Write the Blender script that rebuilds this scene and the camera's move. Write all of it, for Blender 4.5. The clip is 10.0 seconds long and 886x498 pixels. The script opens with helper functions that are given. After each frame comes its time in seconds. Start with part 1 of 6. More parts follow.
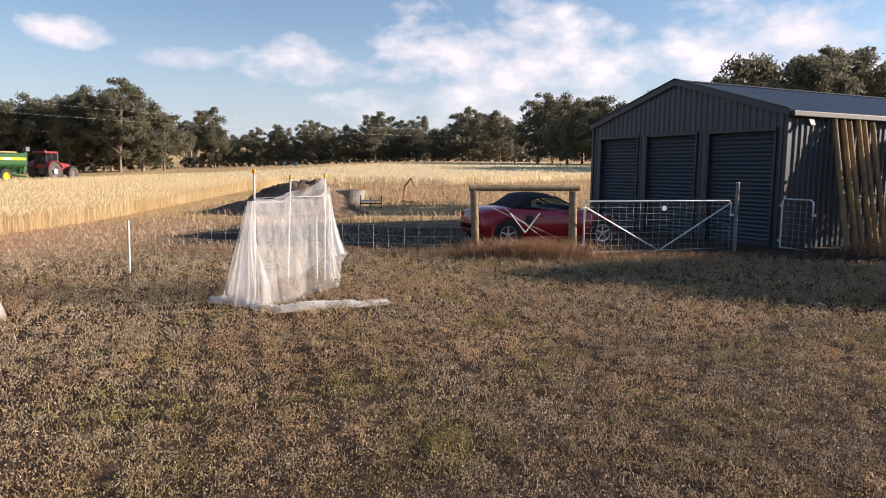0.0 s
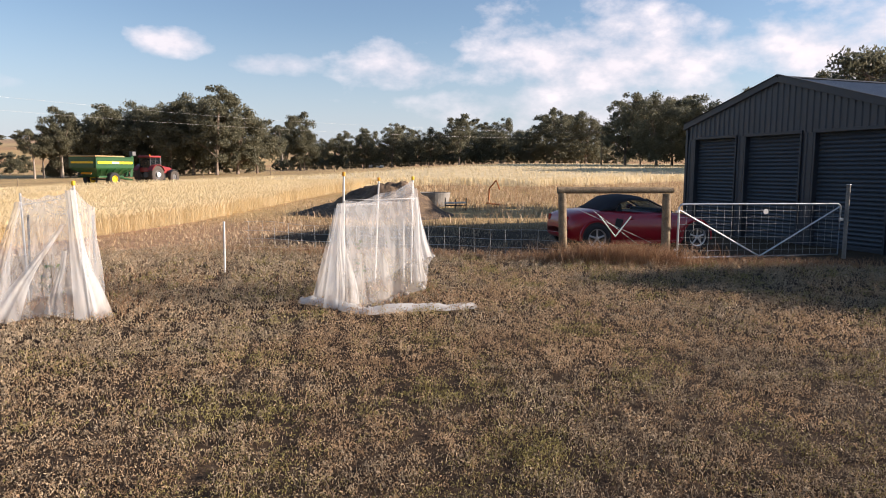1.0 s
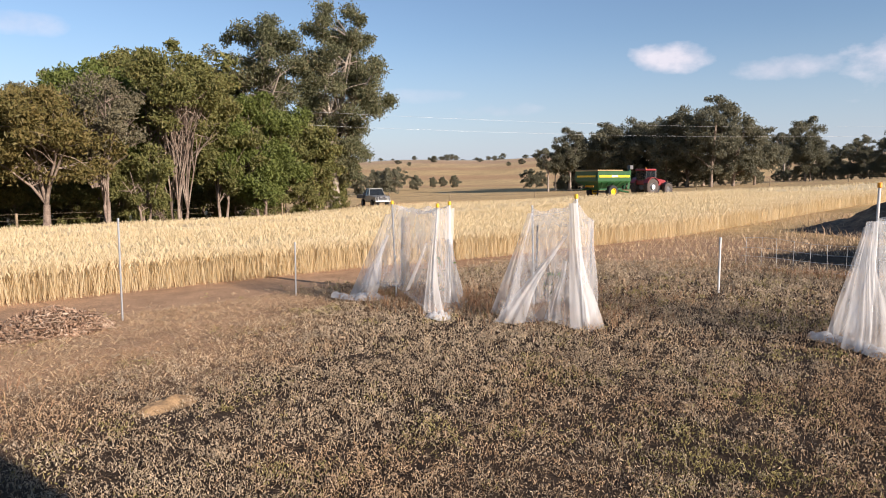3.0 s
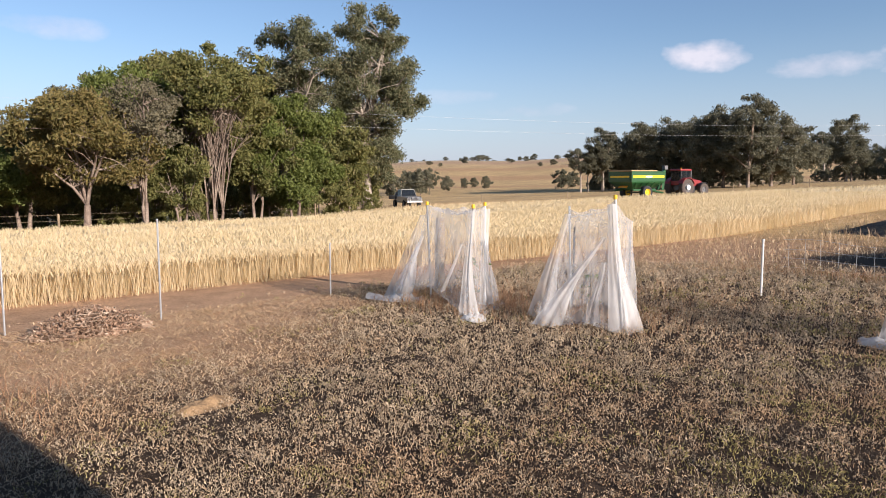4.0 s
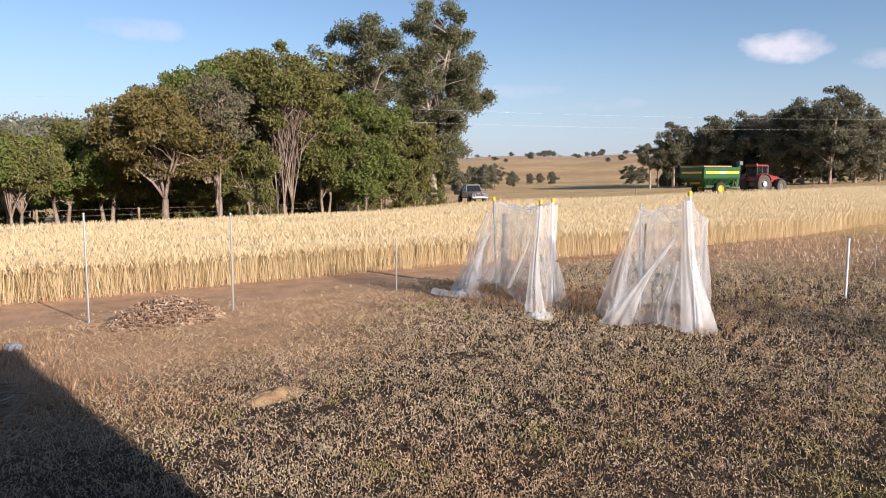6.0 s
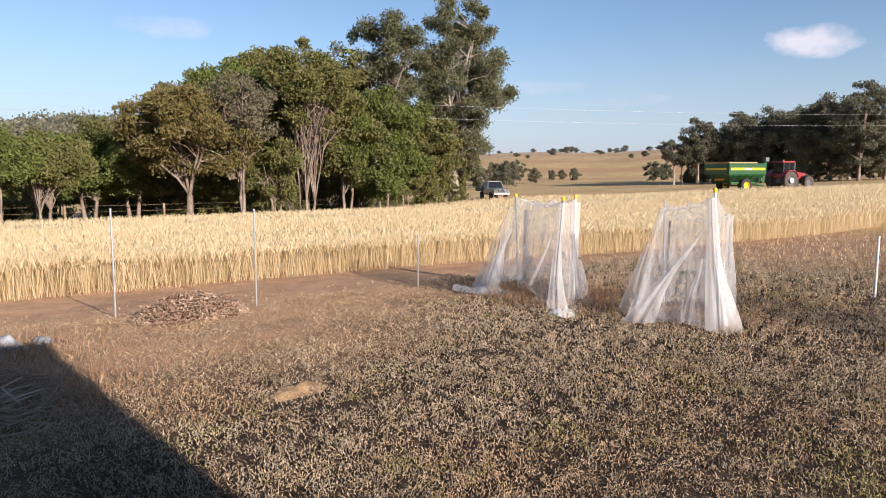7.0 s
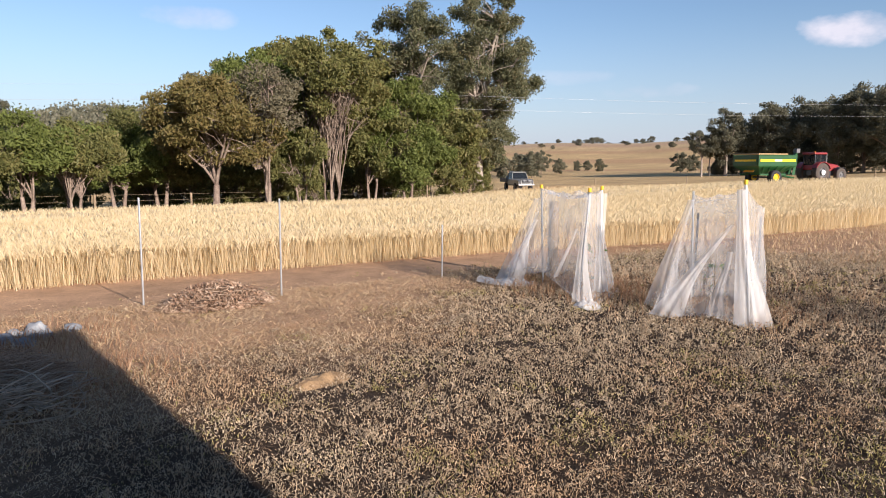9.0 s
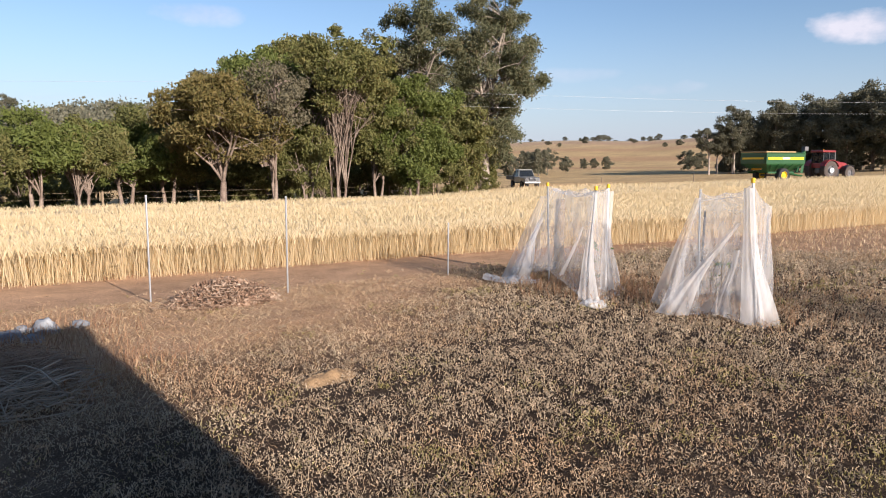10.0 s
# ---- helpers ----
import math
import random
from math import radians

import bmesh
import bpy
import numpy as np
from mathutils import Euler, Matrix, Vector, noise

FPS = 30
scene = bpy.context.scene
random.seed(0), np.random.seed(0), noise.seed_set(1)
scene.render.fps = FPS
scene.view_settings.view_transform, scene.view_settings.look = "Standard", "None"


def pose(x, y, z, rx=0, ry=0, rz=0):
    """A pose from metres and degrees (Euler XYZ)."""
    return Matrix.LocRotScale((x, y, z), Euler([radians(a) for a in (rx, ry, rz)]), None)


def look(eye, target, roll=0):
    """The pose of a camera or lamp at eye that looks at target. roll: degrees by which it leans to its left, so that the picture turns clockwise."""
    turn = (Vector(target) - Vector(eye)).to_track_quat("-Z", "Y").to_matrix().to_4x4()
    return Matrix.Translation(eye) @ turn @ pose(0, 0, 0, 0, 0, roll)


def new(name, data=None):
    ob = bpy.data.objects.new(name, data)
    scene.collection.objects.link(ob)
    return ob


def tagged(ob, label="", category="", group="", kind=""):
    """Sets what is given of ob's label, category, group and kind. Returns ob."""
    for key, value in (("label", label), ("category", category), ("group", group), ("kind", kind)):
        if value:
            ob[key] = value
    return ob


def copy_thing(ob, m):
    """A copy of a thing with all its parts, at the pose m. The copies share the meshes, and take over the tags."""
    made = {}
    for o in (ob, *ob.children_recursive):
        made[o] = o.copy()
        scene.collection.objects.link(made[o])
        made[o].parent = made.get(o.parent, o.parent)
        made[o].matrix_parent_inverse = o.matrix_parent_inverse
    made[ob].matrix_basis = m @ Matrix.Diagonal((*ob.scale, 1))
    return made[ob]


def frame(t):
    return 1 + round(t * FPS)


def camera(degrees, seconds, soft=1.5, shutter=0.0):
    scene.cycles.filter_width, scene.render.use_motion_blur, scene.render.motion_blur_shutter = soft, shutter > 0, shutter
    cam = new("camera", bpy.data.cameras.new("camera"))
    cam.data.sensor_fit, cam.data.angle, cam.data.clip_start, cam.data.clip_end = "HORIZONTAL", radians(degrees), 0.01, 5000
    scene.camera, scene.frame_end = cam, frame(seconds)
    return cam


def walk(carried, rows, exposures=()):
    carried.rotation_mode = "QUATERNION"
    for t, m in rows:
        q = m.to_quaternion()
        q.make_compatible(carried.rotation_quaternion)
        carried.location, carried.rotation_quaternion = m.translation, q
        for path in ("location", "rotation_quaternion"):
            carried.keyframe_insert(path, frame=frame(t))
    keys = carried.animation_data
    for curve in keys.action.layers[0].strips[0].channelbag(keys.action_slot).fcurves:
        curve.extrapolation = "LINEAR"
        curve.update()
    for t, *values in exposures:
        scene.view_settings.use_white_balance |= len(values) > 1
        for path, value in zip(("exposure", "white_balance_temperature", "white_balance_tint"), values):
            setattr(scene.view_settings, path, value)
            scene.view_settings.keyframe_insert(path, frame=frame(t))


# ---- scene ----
cam = camera(65.24, 10.0, soft=1.0)
EYES = [  # seconds, x, y, z, turn to the left, tilt, lean
    (0.0, 0.000, -0.000, 1.750, 0.01, -6.55, 0.62),
    (0.5, -0.018, 0.006, 1.756, -0.12, -6.53, 0.53),
    (1.0, -0.071, 0.141, 1.750, 6.90, -6.44, 0.41),
    (1.5, -0.151, 0.326, 1.751, 16.91, -6.26, 0.25),
    (2.0, -0.192, 0.478, 1.747, 28.67, -5.93, -0.10),
    (2.5, -0.317, 0.566, 1.753, 38.62, -5.67, -0.25),
    (2.7, -0.357, 0.634, 1.753, 43.03, -5.56, -0.27),
    (3.8, -0.470, 0.652, 1.752, 48.06, -5.40, -0.43),
    (4.0, -0.494, 0.653, 1.752, 48.57, -5.39, -0.44),
    (4.5, -0.508, 0.651, 1.747, 49.87, -5.42, -0.43),
    (5.0, -0.527, 0.661, 1.750, 51.54, -5.51, -0.41),
    (5.5, -0.544, 0.669, 1.750, 52.82, -5.61, -0.34),
    (7.0, -0.560, 0.667, 1.751, 55.69, -6.01, -0.26),
    (7.5, -0.574, 0.678, 1.754, 56.26, -6.21, -0.20),
    (8.0, -0.582, 0.675, 1.754, 56.78, -6.43, -0.15),
    (8.5, -0.590, 0.680, 1.756, 57.23, -6.63, -0.09),
    (9.0, -0.595, 0.677, 1.751, 57.66, -6.78, -0.06),
    (9.5, -0.592, 0.680, 1.754, 57.99, -6.91, -0.06),
    (10.0, -0.591, 0.679, 1.754, 58.18, -6.98, -0.00),
]


def eye_pose(x, y, z, turn, tilt, lean):
    a, b = radians(turn), radians(tilt)
    way = Vector((-math.sin(a) * math.cos(b), math.cos(a) * math.cos(b), math.sin(b)))
    eye = Vector((x, y, z))
    return look(eye, eye + way, lean)


walk(cam, [(row[0], eye_pose(*row[1:])) for row in EYES], exposures=[(0.0, 1.06, 6620, 17), (1.0, 1.02, 6620, 17), (2.0, 0.91, 6580, 17), (4.0, 0.86, 6200, 17), (10.0, 0.88, 6180, 17)])

# ---- sky and sun ----
SUN_WAY = Vector((1.0, 0.12, 0.325)).normalized()
world = bpy.data.worlds.new("world")
scene.world = world
world.use_nodes = True
wt = world.node_tree


def wmath(op, a, b=None, c=None, clamp=False):
    n = wt.nodes.new("ShaderNodeMath")
    n.operation, n.use_clamp = op, clamp
    for i, v in enumerate((a, b, c)):
        if v is None:
            continue
        if isinstance(v, (int, float)):
            n.inputs[i].default_value = v
        else:
            wt.links.new(v, n.inputs[i])
    return n.outputs[0]


sky = wt.nodes.new("ShaderNodeTexSky")
sky.sky_type, sky.sun_disc = "NISHITA", False
sky.sun_elevation = math.asin(SUN_WAY.z)
sky.sun_rotation = math.atan2(SUN_WAY.x, SUN_WAY.y)
sky.air_density, sky.dust_density, sky.ozone_density = 1.0, 0.3, 2.5
coord = wt.nodes.new("ShaderNodeTexCoord")
split = wt.nodes.new("ShaderNodeSeparateXYZ")
wt.links.new(coord.outputs["Generated"], split.inputs[0])
azimuth = wmath("MULTIPLY", wmath("ARCTAN2", wmath("MULTIPLY", split.outputs[0], -1.0), split.outputs[1]), 57.3)
elevation = wmath("MULTIPLY", wmath("ARCSINE", split.outputs[2]), 57.3)
stretch = wt.nodes.new("ShaderNodeMapping")
stretch.inputs["Scale"].default_value = (1.0, 1.0, 1.7)
wt.links.new(coord.outputs["Generated"], stretch.inputs[0])
billow = wt.nodes.new("ShaderNodeTexNoise")
billow.inputs["Scale"].default_value, billow.inputs["Detail"].default_value, billow.inputs["Roughness"].default_value = 13.0, 8.0, 0.56
wt.links.new(stretch.outputs[0], billow.inputs["Vector"])
puff = wmath("MULTIPLY", wmath("SUBTRACT", billow.outputs[0], 0.5), 3.6)
CLOUDS = [  # azimuth to the left, elevation, half widths, how solid
    (28.1, 9.4, 3.6, 1.3, 0.9), (20.3, 8.2, 4.2, 1.0, 0.65), (10.4, 8.3, 6.2, 2.1, 0.9), (-6.0, 8.8, 13.5, 4.8, 0.95),
    (-24.0, 9.0, 12.0, 4.6, 1.0), (-13.0, 5.0, 26.0, 2.6, 0.7), (41.5, 5.8, 4.5, 0.7, 0.35), (77.0, 11.2, 3.5, 0.9, 0.35),
    (71.0, 8.8, 3.5, 0.9, 0.3), (48.0, 7.0, 5.0, 0.6, 0.2), (-60.0, 14.0, 22.0, 6.0, 0.9), (-110.0, 18.0, 20.0, 6.0, 0.7)]
mask = None
for a0, e0, aw, ew, solid in CLOUDS:
    u = wmath("DIVIDE", wmath("SUBTRACT", azimuth, a0), aw)
    v = wmath("DIVIDE", wmath("SUBTRACT", elevation, e0), ew)
    d = wmath("ADD", wmath("MULTIPLY", u, u), wmath("MULTIPLY", v, v))
    m = wmath("MULTIPLY", wmath("MULTIPLY", wmath("ADD", wmath("SUBTRACT", 0.85, d), puff), 0.9, clamp=True), solid)
    mask = m if mask is None else wmath("MAXIMUM", mask, m)
under = wmath("MULTIPLY_ADD", wmath("SUBTRACT", billow.outputs[0], 0.5), 1.6, 0.55, clamp=True)
cloud_tone = wt.nodes.new("ShaderNodeMix")
cloud_tone.data_type = "RGBA"
wt.links.new(under, cloud_tone.inputs["Factor"])
cloud_tone.inputs["A"].default_value = (4.3, 4.45, 5.1, 1)
cloud_tone.inputs["B"].default_value = (7.2, 6.9, 7.0, 1)
cover = wt.nodes.new("ShaderNodeMix")
cover.data_type = "RGBA"
wt.links.new(mask, cover.inputs["Factor"])
haze = wt.nodes.new("ShaderNodeMix")
haze.data_type = "RGBA"
low = wmath("POWER", wmath("SUBTRACT", 1.0, wmath("DIVIDE", elevation, 12.0), clamp=True), 1.6)
wt.links.new(wmath("MULTIPLY", low, 0.95), haze.inputs["Factor"])
wt.links.new(sky.outputs[0], haze.inputs["A"])
haze.inputs["B"].default_value = (3.75, 4.2, 5.1, 1)
wt.links.new(haze.outputs["Result"], cover.inputs["A"])
wt.links.new(cloud_tone.outputs["Result"], cover.inputs["B"])
wt.links.new(cover.outputs["Result"], wt.nodes["Background"].inputs["Color"])
wt.nodes["Background"].inputs["Strength"].default_value = 0.076

sun = new("sun", bpy.data.lights.new("sun", "SUN"))
sun.data.energy, sun.data.angle, sun.data.color = 5.0, radians(0.5), (1.0, 0.89, 0.76)
sun.matrix_world = look(SUN_WAY * 300, (0, 0, 0))

# ---- helpers of the scene ----
rng = np.random.default_rng(7)


def ramp_mat(name, stops, scale=6.0, detail=6.0, rough=0.8, bump=0.2, metal=0.0, fine=40.0, island=0.0, spec=0.3, position=True):
    """A surface whose colour runs through the stops by two scales of noise, and by the piece when island is set."""
    m = bpy.data.materials.new(name)
    m.use_nodes = True
    nt = m.node_tree
    b = nt.nodes["Principled BSDF"]
    geo = nt.nodes.new("ShaderNodeNewGeometry")
    tc = nt.nodes.new("ShaderNodeTexCoord")
    vec = geo.outputs["Position"] if position else tc.outputs["Object"]
    big, small = nt.nodes.new("ShaderNodeTexNoise"), nt.nodes.new("ShaderNodeTexNoise")
    for n, s in ((big, scale), (small, fine)):
        n.inputs["Scale"].default_value, n.inputs["Detail"].default_value = s, detail
        nt.links.new(vec, n.inputs["Vector"])
    mix = nt.nodes.new("ShaderNodeMix")
    mix.inputs["Factor"].default_value = 0.4
    nt.links.new(big.outputs[0], mix.inputs["A"])
    nt.links.new(small.outputs[0], mix.inputs["B"])
    fac = mix.outputs["Result"]
    stretch_n = nt.nodes.new("ShaderNodeMapRange")
    stretch_n.inputs["From Min"].default_value, stretch_n.inputs["From Max"].default_value = 0.32, 0.68
    nt.links.new(fac, stretch_n.inputs["Value"])
    fac = stretch_n.outputs["Result"]
    if island:
        mi = nt.nodes.new("ShaderNodeMix")
        mi.inputs["Factor"].default_value = island
        nt.links.new(fac, mi.inputs["A"])
        nt.links.new(geo.outputs["Random Per Island"], mi.inputs["B"])
        fac = mi.outputs["Result"]
    ramp = nt.nodes.new("ShaderNodeValToRGB")
    while len(ramp.color_ramp.elements) < len(stops):
        ramp.color_ramp.elements.new(0.5)
    for i, (e, c) in enumerate(zip(ramp.color_ramp.elements, stops)):
        e.position, e.color = i / max(1, len(stops) - 1), (*c, 1)
    nt.links.new(fac, ramp.inputs[0])
    nt.links.new(ramp.outputs[0], b.inputs["Base Color"])
    b.inputs["Roughness"].default_value, b.inputs["Metallic"].default_value = rough, metal
    b.inputs["Specular IOR Level"].default_value = spec
    if bump:
        bn = nt.nodes.new("ShaderNodeBump")
        bn.inputs["Strength"].default_value, bn.inputs["Distance"].default_value = bump, 0.02
        nt.links.new(small.outputs[0], bn.inputs["Height"])
        nt.links.new(bn.outputs[0], b.inputs["Normal"])
    return m


def leaf_mat(name, stops, see=0.35, scale=0.8):
    """Thin leaves: light passes through them in part."""
    m = ramp_mat(name, stops, scale=scale, fine=3.0, detail=3.0, rough=0.55, bump=0, island=0.55, spec=0.25)
    nt = m.node_tree
    tr, mx = nt.nodes.new("ShaderNodeBsdfTranslucent"), nt.nodes.new("ShaderNodeMixShader")
    ramp = [n for n in nt.nodes if n.type == "VALTORGB"][0]
    nt.links.new(ramp.outputs[0], tr.inputs[0])
    mx.inputs[0].default_value = see
    nt.links.new(nt.nodes["Principled BSDF"].outputs[0], mx.inputs[1])
    nt.links.new(tr.outputs[0], mx.inputs[2])
    nt.links.new(mx.outputs[0], nt.nodes["Material Output"].inputs[0])
    return m


def plain(name, c, rough=0.5, metal=0.0, coat=0.0, vary=0.12):
    d = tuple(max(0.0, v * (1 - vary)) for v in c)
    e = tuple(min(1.0, v * (1 + vary)) for v in c)
    m = ramp_mat(name, [d, c, e], scale=3.0, fine=60.0, rough=rough, metal=metal, bump=0.03, position=False, spec=0.5)
    m.node_tree.nodes["Principled BSDF"].inputs["Coat Weight"].default_value = coat
    return m


def glass(name, tint=(0.75, 0.85, 0.9), clear=0.6):
    m = bpy.data.materials.new(name)
    m.use_nodes = True
    nt = m.node_tree
    b = nt.nodes["Principled BSDF"]
    b.inputs["Base Color"].default_value = (0.02, 0.025, 0.03, 1)
    b.inputs["Roughness"].default_value = 0.04
    tp, mx = nt.nodes.new("ShaderNodeBsdfTransparent"), nt.nodes.new("ShaderNodeMixShader")
    tp.inputs[0].default_value = (*tint, 1)
    mx.inputs[0].default_value = clear
    nt.links.new(b.outputs[0], mx.inputs[1])
    nt.links.new(tp.outputs[0], mx.inputs[2])
    nt.links.new(mx.outputs[0], nt.nodes["Material Output"].inputs[0])
    return m


def mesh_np(name, verts, faces, material, smooth=False):
    """A mesh from arrays: verts (n, 3), faces (m, 3 or 4)."""
    verts, faces = np.asarray(verts, np.float32), np.asarray(faces, np.int32)
    k = faces.shape[1]
    me = bpy.data.meshes.new(name)
    me.vertices.add(len(verts))
    me.vertices.foreach_set("co", verts.ravel())
    me.loops.add(faces.size)
    me.loops.foreach_set("vertex_index", faces.ravel())
    me.polygons.add(len(faces))
    me.polygons.foreach_set("loop_start", np.arange(0, faces.size, k, dtype=np.int32))
    me.polygons.foreach_set("use_smooth", np.full(len(faces), smooth))
    me.update(calc_edges=True)
    me.materials.append(material)
    return me


def empty(name, m, label, category, group="", kind=""):
    ob = new(name)
    ob.empty_display_size = 0.2
    ob.matrix_world = m
    return tagged(ob, label, category, group, kind)


def part(name, bm, material, parent=None, label="", smooth=False):
    """Links a bmesh, or a mesh, as one object under a thing or a part."""
    if isinstance(bm, bpy.types.Mesh):
        me = bm
    else:
        me = bpy.data.meshes.new(name)
        bmesh.ops.recalc_face_normals(bm, faces=bm.faces)
        for f in bm.faces:
            f.smooth = smooth
        bm.to_mesh(me)
        bm.free()
    if material is not None and not me.materials:
        me.materials.append(material)
    ob = new(name, me)
    if parent is not None:
        ob.parent = parent
    if label:
        ob["label"] = label
    return ob


def box_bm(sx, sy, sz, at=(0, 0, 0), bevel=0.0, turn=(0, 0, 0), bm=None):
    """A bevelled box centred at a place; added to bm if given."""
    tmp = bmesh.new()
    bmesh.ops.create_cube(tmp, size=1.0)
    bmesh.ops.scale(tmp, vec=(sx, sy, sz), verts=tmp.verts)
    if bevel:
        bmesh.ops.bevel(tmp, geom=tmp.edges[:], offset=min(bevel, 0.45 * min(sx, sy, sz)), segments=2, affect="EDGES", profile=0.5)
    bmesh.ops.transform(tmp, matrix=pose(*at, *turn), verts=tmp.verts)
    return merge(bm, tmp)


def merge(bm, tmp):
    if bm is None:
        return tmp
    me = bpy.data.meshes.new("t")
    tmp.to_mesh(me)
    tmp.free()
    bm.from_mesh(me)
    bpy.data.meshes.remove(me)
    return bm


def cyl_bm(r, h, at=(0, 0, 0), turn=(0, 0, 0), sides=24, r2=None, bevel=0.0, bm=None):
    """A cylinder or cone along z, centred at a place."""
    tmp = bmesh.new()
    bmesh.ops.create_cone(tmp, cap_ends=True, segments=sides, radius1=r, radius2=r if r2 is None else r2, depth=h)
    if bevel:
        es = [e for e in tmp.edges if abs(e.verts[0].co.z - e.verts[1].co.z) < 1e-6]
        bmesh.ops.bevel(tmp, geom=es, offset=bevel, segments=2, affect="EDGES", profile=0.5)
    bmesh.ops.transform(tmp, matrix=pose(*at, *turn), verts=tmp.verts)
    return merge(bm, tmp)


def tube_np(points, radii, sides=6):
    """Verts and quads of a tube along points."""
    pts = np.asarray(points, float)
    n = len(pts)
    d = np.gradient(pts, axis=0)
    d /= np.linalg.norm(d, axis=1)[:, None] + 1e-9
    ref = np.where(np.abs(d[:, 2:3]) > 0.9, np.array([[1.0, 0, 0]]), np.array([[0, 0, 1.0]]))
    a = np.cross(d, ref)
    a /= np.linalg.norm(a, axis=1)[:, None] + 1e-9
    b = np.cross(d, a)
    ang = np.linspace(0, 2 * np.pi, sides, endpoint=False)
    ring = a[:, None, :] * np.cos(ang)[None, :, None] + b[:, None, :] * np.sin(ang)[None, :, None]
    v = (pts[:, None, :] + ring * np.asarray(radii, float)[:, None, None]).reshape(-1, 3)
    i, j = np.meshgrid(np.arange(n - 1), np.arange(sides), indexing="ij")
    k = (j + 1) % sides
    f = np.stack([i * sides + j, i * sides + k, (i + 1) * sides + k, (i + 1) * sides + j], -1).reshape(-1, 4)
    return v, f


def tubes_mesh(name, runs, material, sides=6, smooth=True):
    """One mesh of many tubes; runs: (points, radii)."""
    vs, fs, base = [], [], 0
    for pts, rad in runs:
        v, f = tube_np(pts, rad, sides)
        vs.append(v)
        fs.append(f + base)
        base += len(v)
    return mesh_np(name, np.concatenate(vs), np.concatenate(fs), material, smooth)


def line_pts(a, b, n=2):
    return [tuple(np.asarray(a, float) + (np.asarray(b, float) - np.asarray(a, float)) * i / (n - 1)) for i in range(n)]


def rod(name, a, b, r, material, parent=None, label="", sides=10, r2=None):
    """A round bar from a to b with closed ends."""
    a, b = Vector(a), Vector(b)
    bm = bmesh.new()
    bmesh.ops.create_cone(bm, cap_ends=True, segments=sides, radius1=r, radius2=r if r2 is None else r2, depth=(b - a).length)
    m = Matrix.Translation((a + b) / 2) @ (b - a).to_track_quat("Z", "X").to_matrix().to_4x4()
    bmesh.ops.transform(bm, matrix=m, verts=bm.verts)
    return part(name, bm, material, parent, label, smooth=False)


def loft_bm(rings, close=True, caps=True):
    """A skin over rings of equal length."""
    bm = bmesh.new()
    vs = [[bm.verts.new(p) for p in ring] for ring in rings]
    n = len(rings[0])
    for a, b in zip(vs, vs[1:]):
        for i in range(n if close else n - 1):
            bm.faces.new((a[i], a[(i + 1) % n], b[(i + 1) % n], b[i]))
    if caps:
        bm.faces.new(vs[0][::-1])
        bm.faces.new(vs[-1])
    return bm


def smoothstep(x, a, b):
    t = np.clip((np.asarray(x, float) - a) / (b - a), 0, 1)
    return t * t * (3 - 2 * t)


def wobble(x, y, s, seed=0.0):
    """Smooth noise from -1 to 1 on arrays."""
    x, y = np.asarray(x, float) * s, np.asarray(y, float) * s
    out = 0.0
    for k, (a, b, w) in enumerate(((1.0, 0.31, 1.0), (-0.42, 1.13, 0.9), (1.71, -0.83, 0.6), (0.67, 2.11, 0.5), (2.9, 1.7, 0.3), (-2.3, 3.1, 0.3))):
        out = out + w * np.sin(a * x + b * y + 1.7 * k + seed + 0.8 * np.sin(0.7 * b * x - 0.9 * a * y + seed * 1.3 + k))
    return out / 3.0
# ---- the land ----
def ground_z(x, y):
    """Height of the land: level yard, a paddock that falls to the left and climbs ahead, hills far off."""
    x, y = np.asarray(x, float), np.asarray(y, float)
    r = np.hypot(x, y)
    az = np.degrees(np.arctan2(-x, y))
    steep = smoothstep(y, 45, 70)
    fall = (0.016 + 0.015 * steep) * np.minimum(0, x + 8)
    fall = fall - (0.020 + 0.005 * steep) * np.maximum(0, -x - 28)
    fall = -3.0 * np.tanh(-fall / 3.0)
    climb = 0.0285 * np.maximum(0, y - 22)
    climb = 4.6 * np.tanh(climb / 4.6)
    # the yard lies open on the right, the rise only ahead
    z = fall + climb
    low = smoothstep(az, 57, 66) * (1 - smoothstep(az, 120, 150))
    far = 32.5 + 1.6 * np.sin(az * 0.21) + 1.5 * np.sin(az * 0.53 + 1)
    near = 19.0 + 8.0 * smoothstep(az, 66, 84) + 2.5 * np.sin(az * 0.4)
    z = z + (1 - low) * far * smoothstep(r, 260, 1050) + low * near * smoothstep(r, 70, 430)
    z = z + 0.25 * wobble(x, y, 0.02) * smoothstep(r, 60, 200)
    return z


def land(x, y):
    return float(ground_z(x, y))


CROP = [(-12.5, -30), (-12.5, 0), (-12.35, 6), (-12.2, 9.5), (-11.45, 13.5), (-11.15, 24), (-11.0, 39), (-9.0, 46), (-5, 47.5), (0.5, 46.5),
        (6, 51), (12, 57), (24, 62), (48, 70), (60, 130), (30, 150), (0, 140), (-15, 90), (-25, 50), (-32, 41), (-43, 34), (-40, 27), (-35.5, 9), (-33, -10), (-33, -30)]


def inside(px, py, poly):
    px, py = np.asarray(px, float), np.asarray(py, float)
    res = np.zeros(px.shape, bool)
    for (x1, y1), (x2, y2) in zip(poly, poly[1:] + poly[:1]):
        if y1 == y2:
            continue
        c = ((y1 > py) != (y2 > py)) & (px < (x2 - x1) * (py - y1) / (y2 - y1) + x1)
        res ^= c
    return res


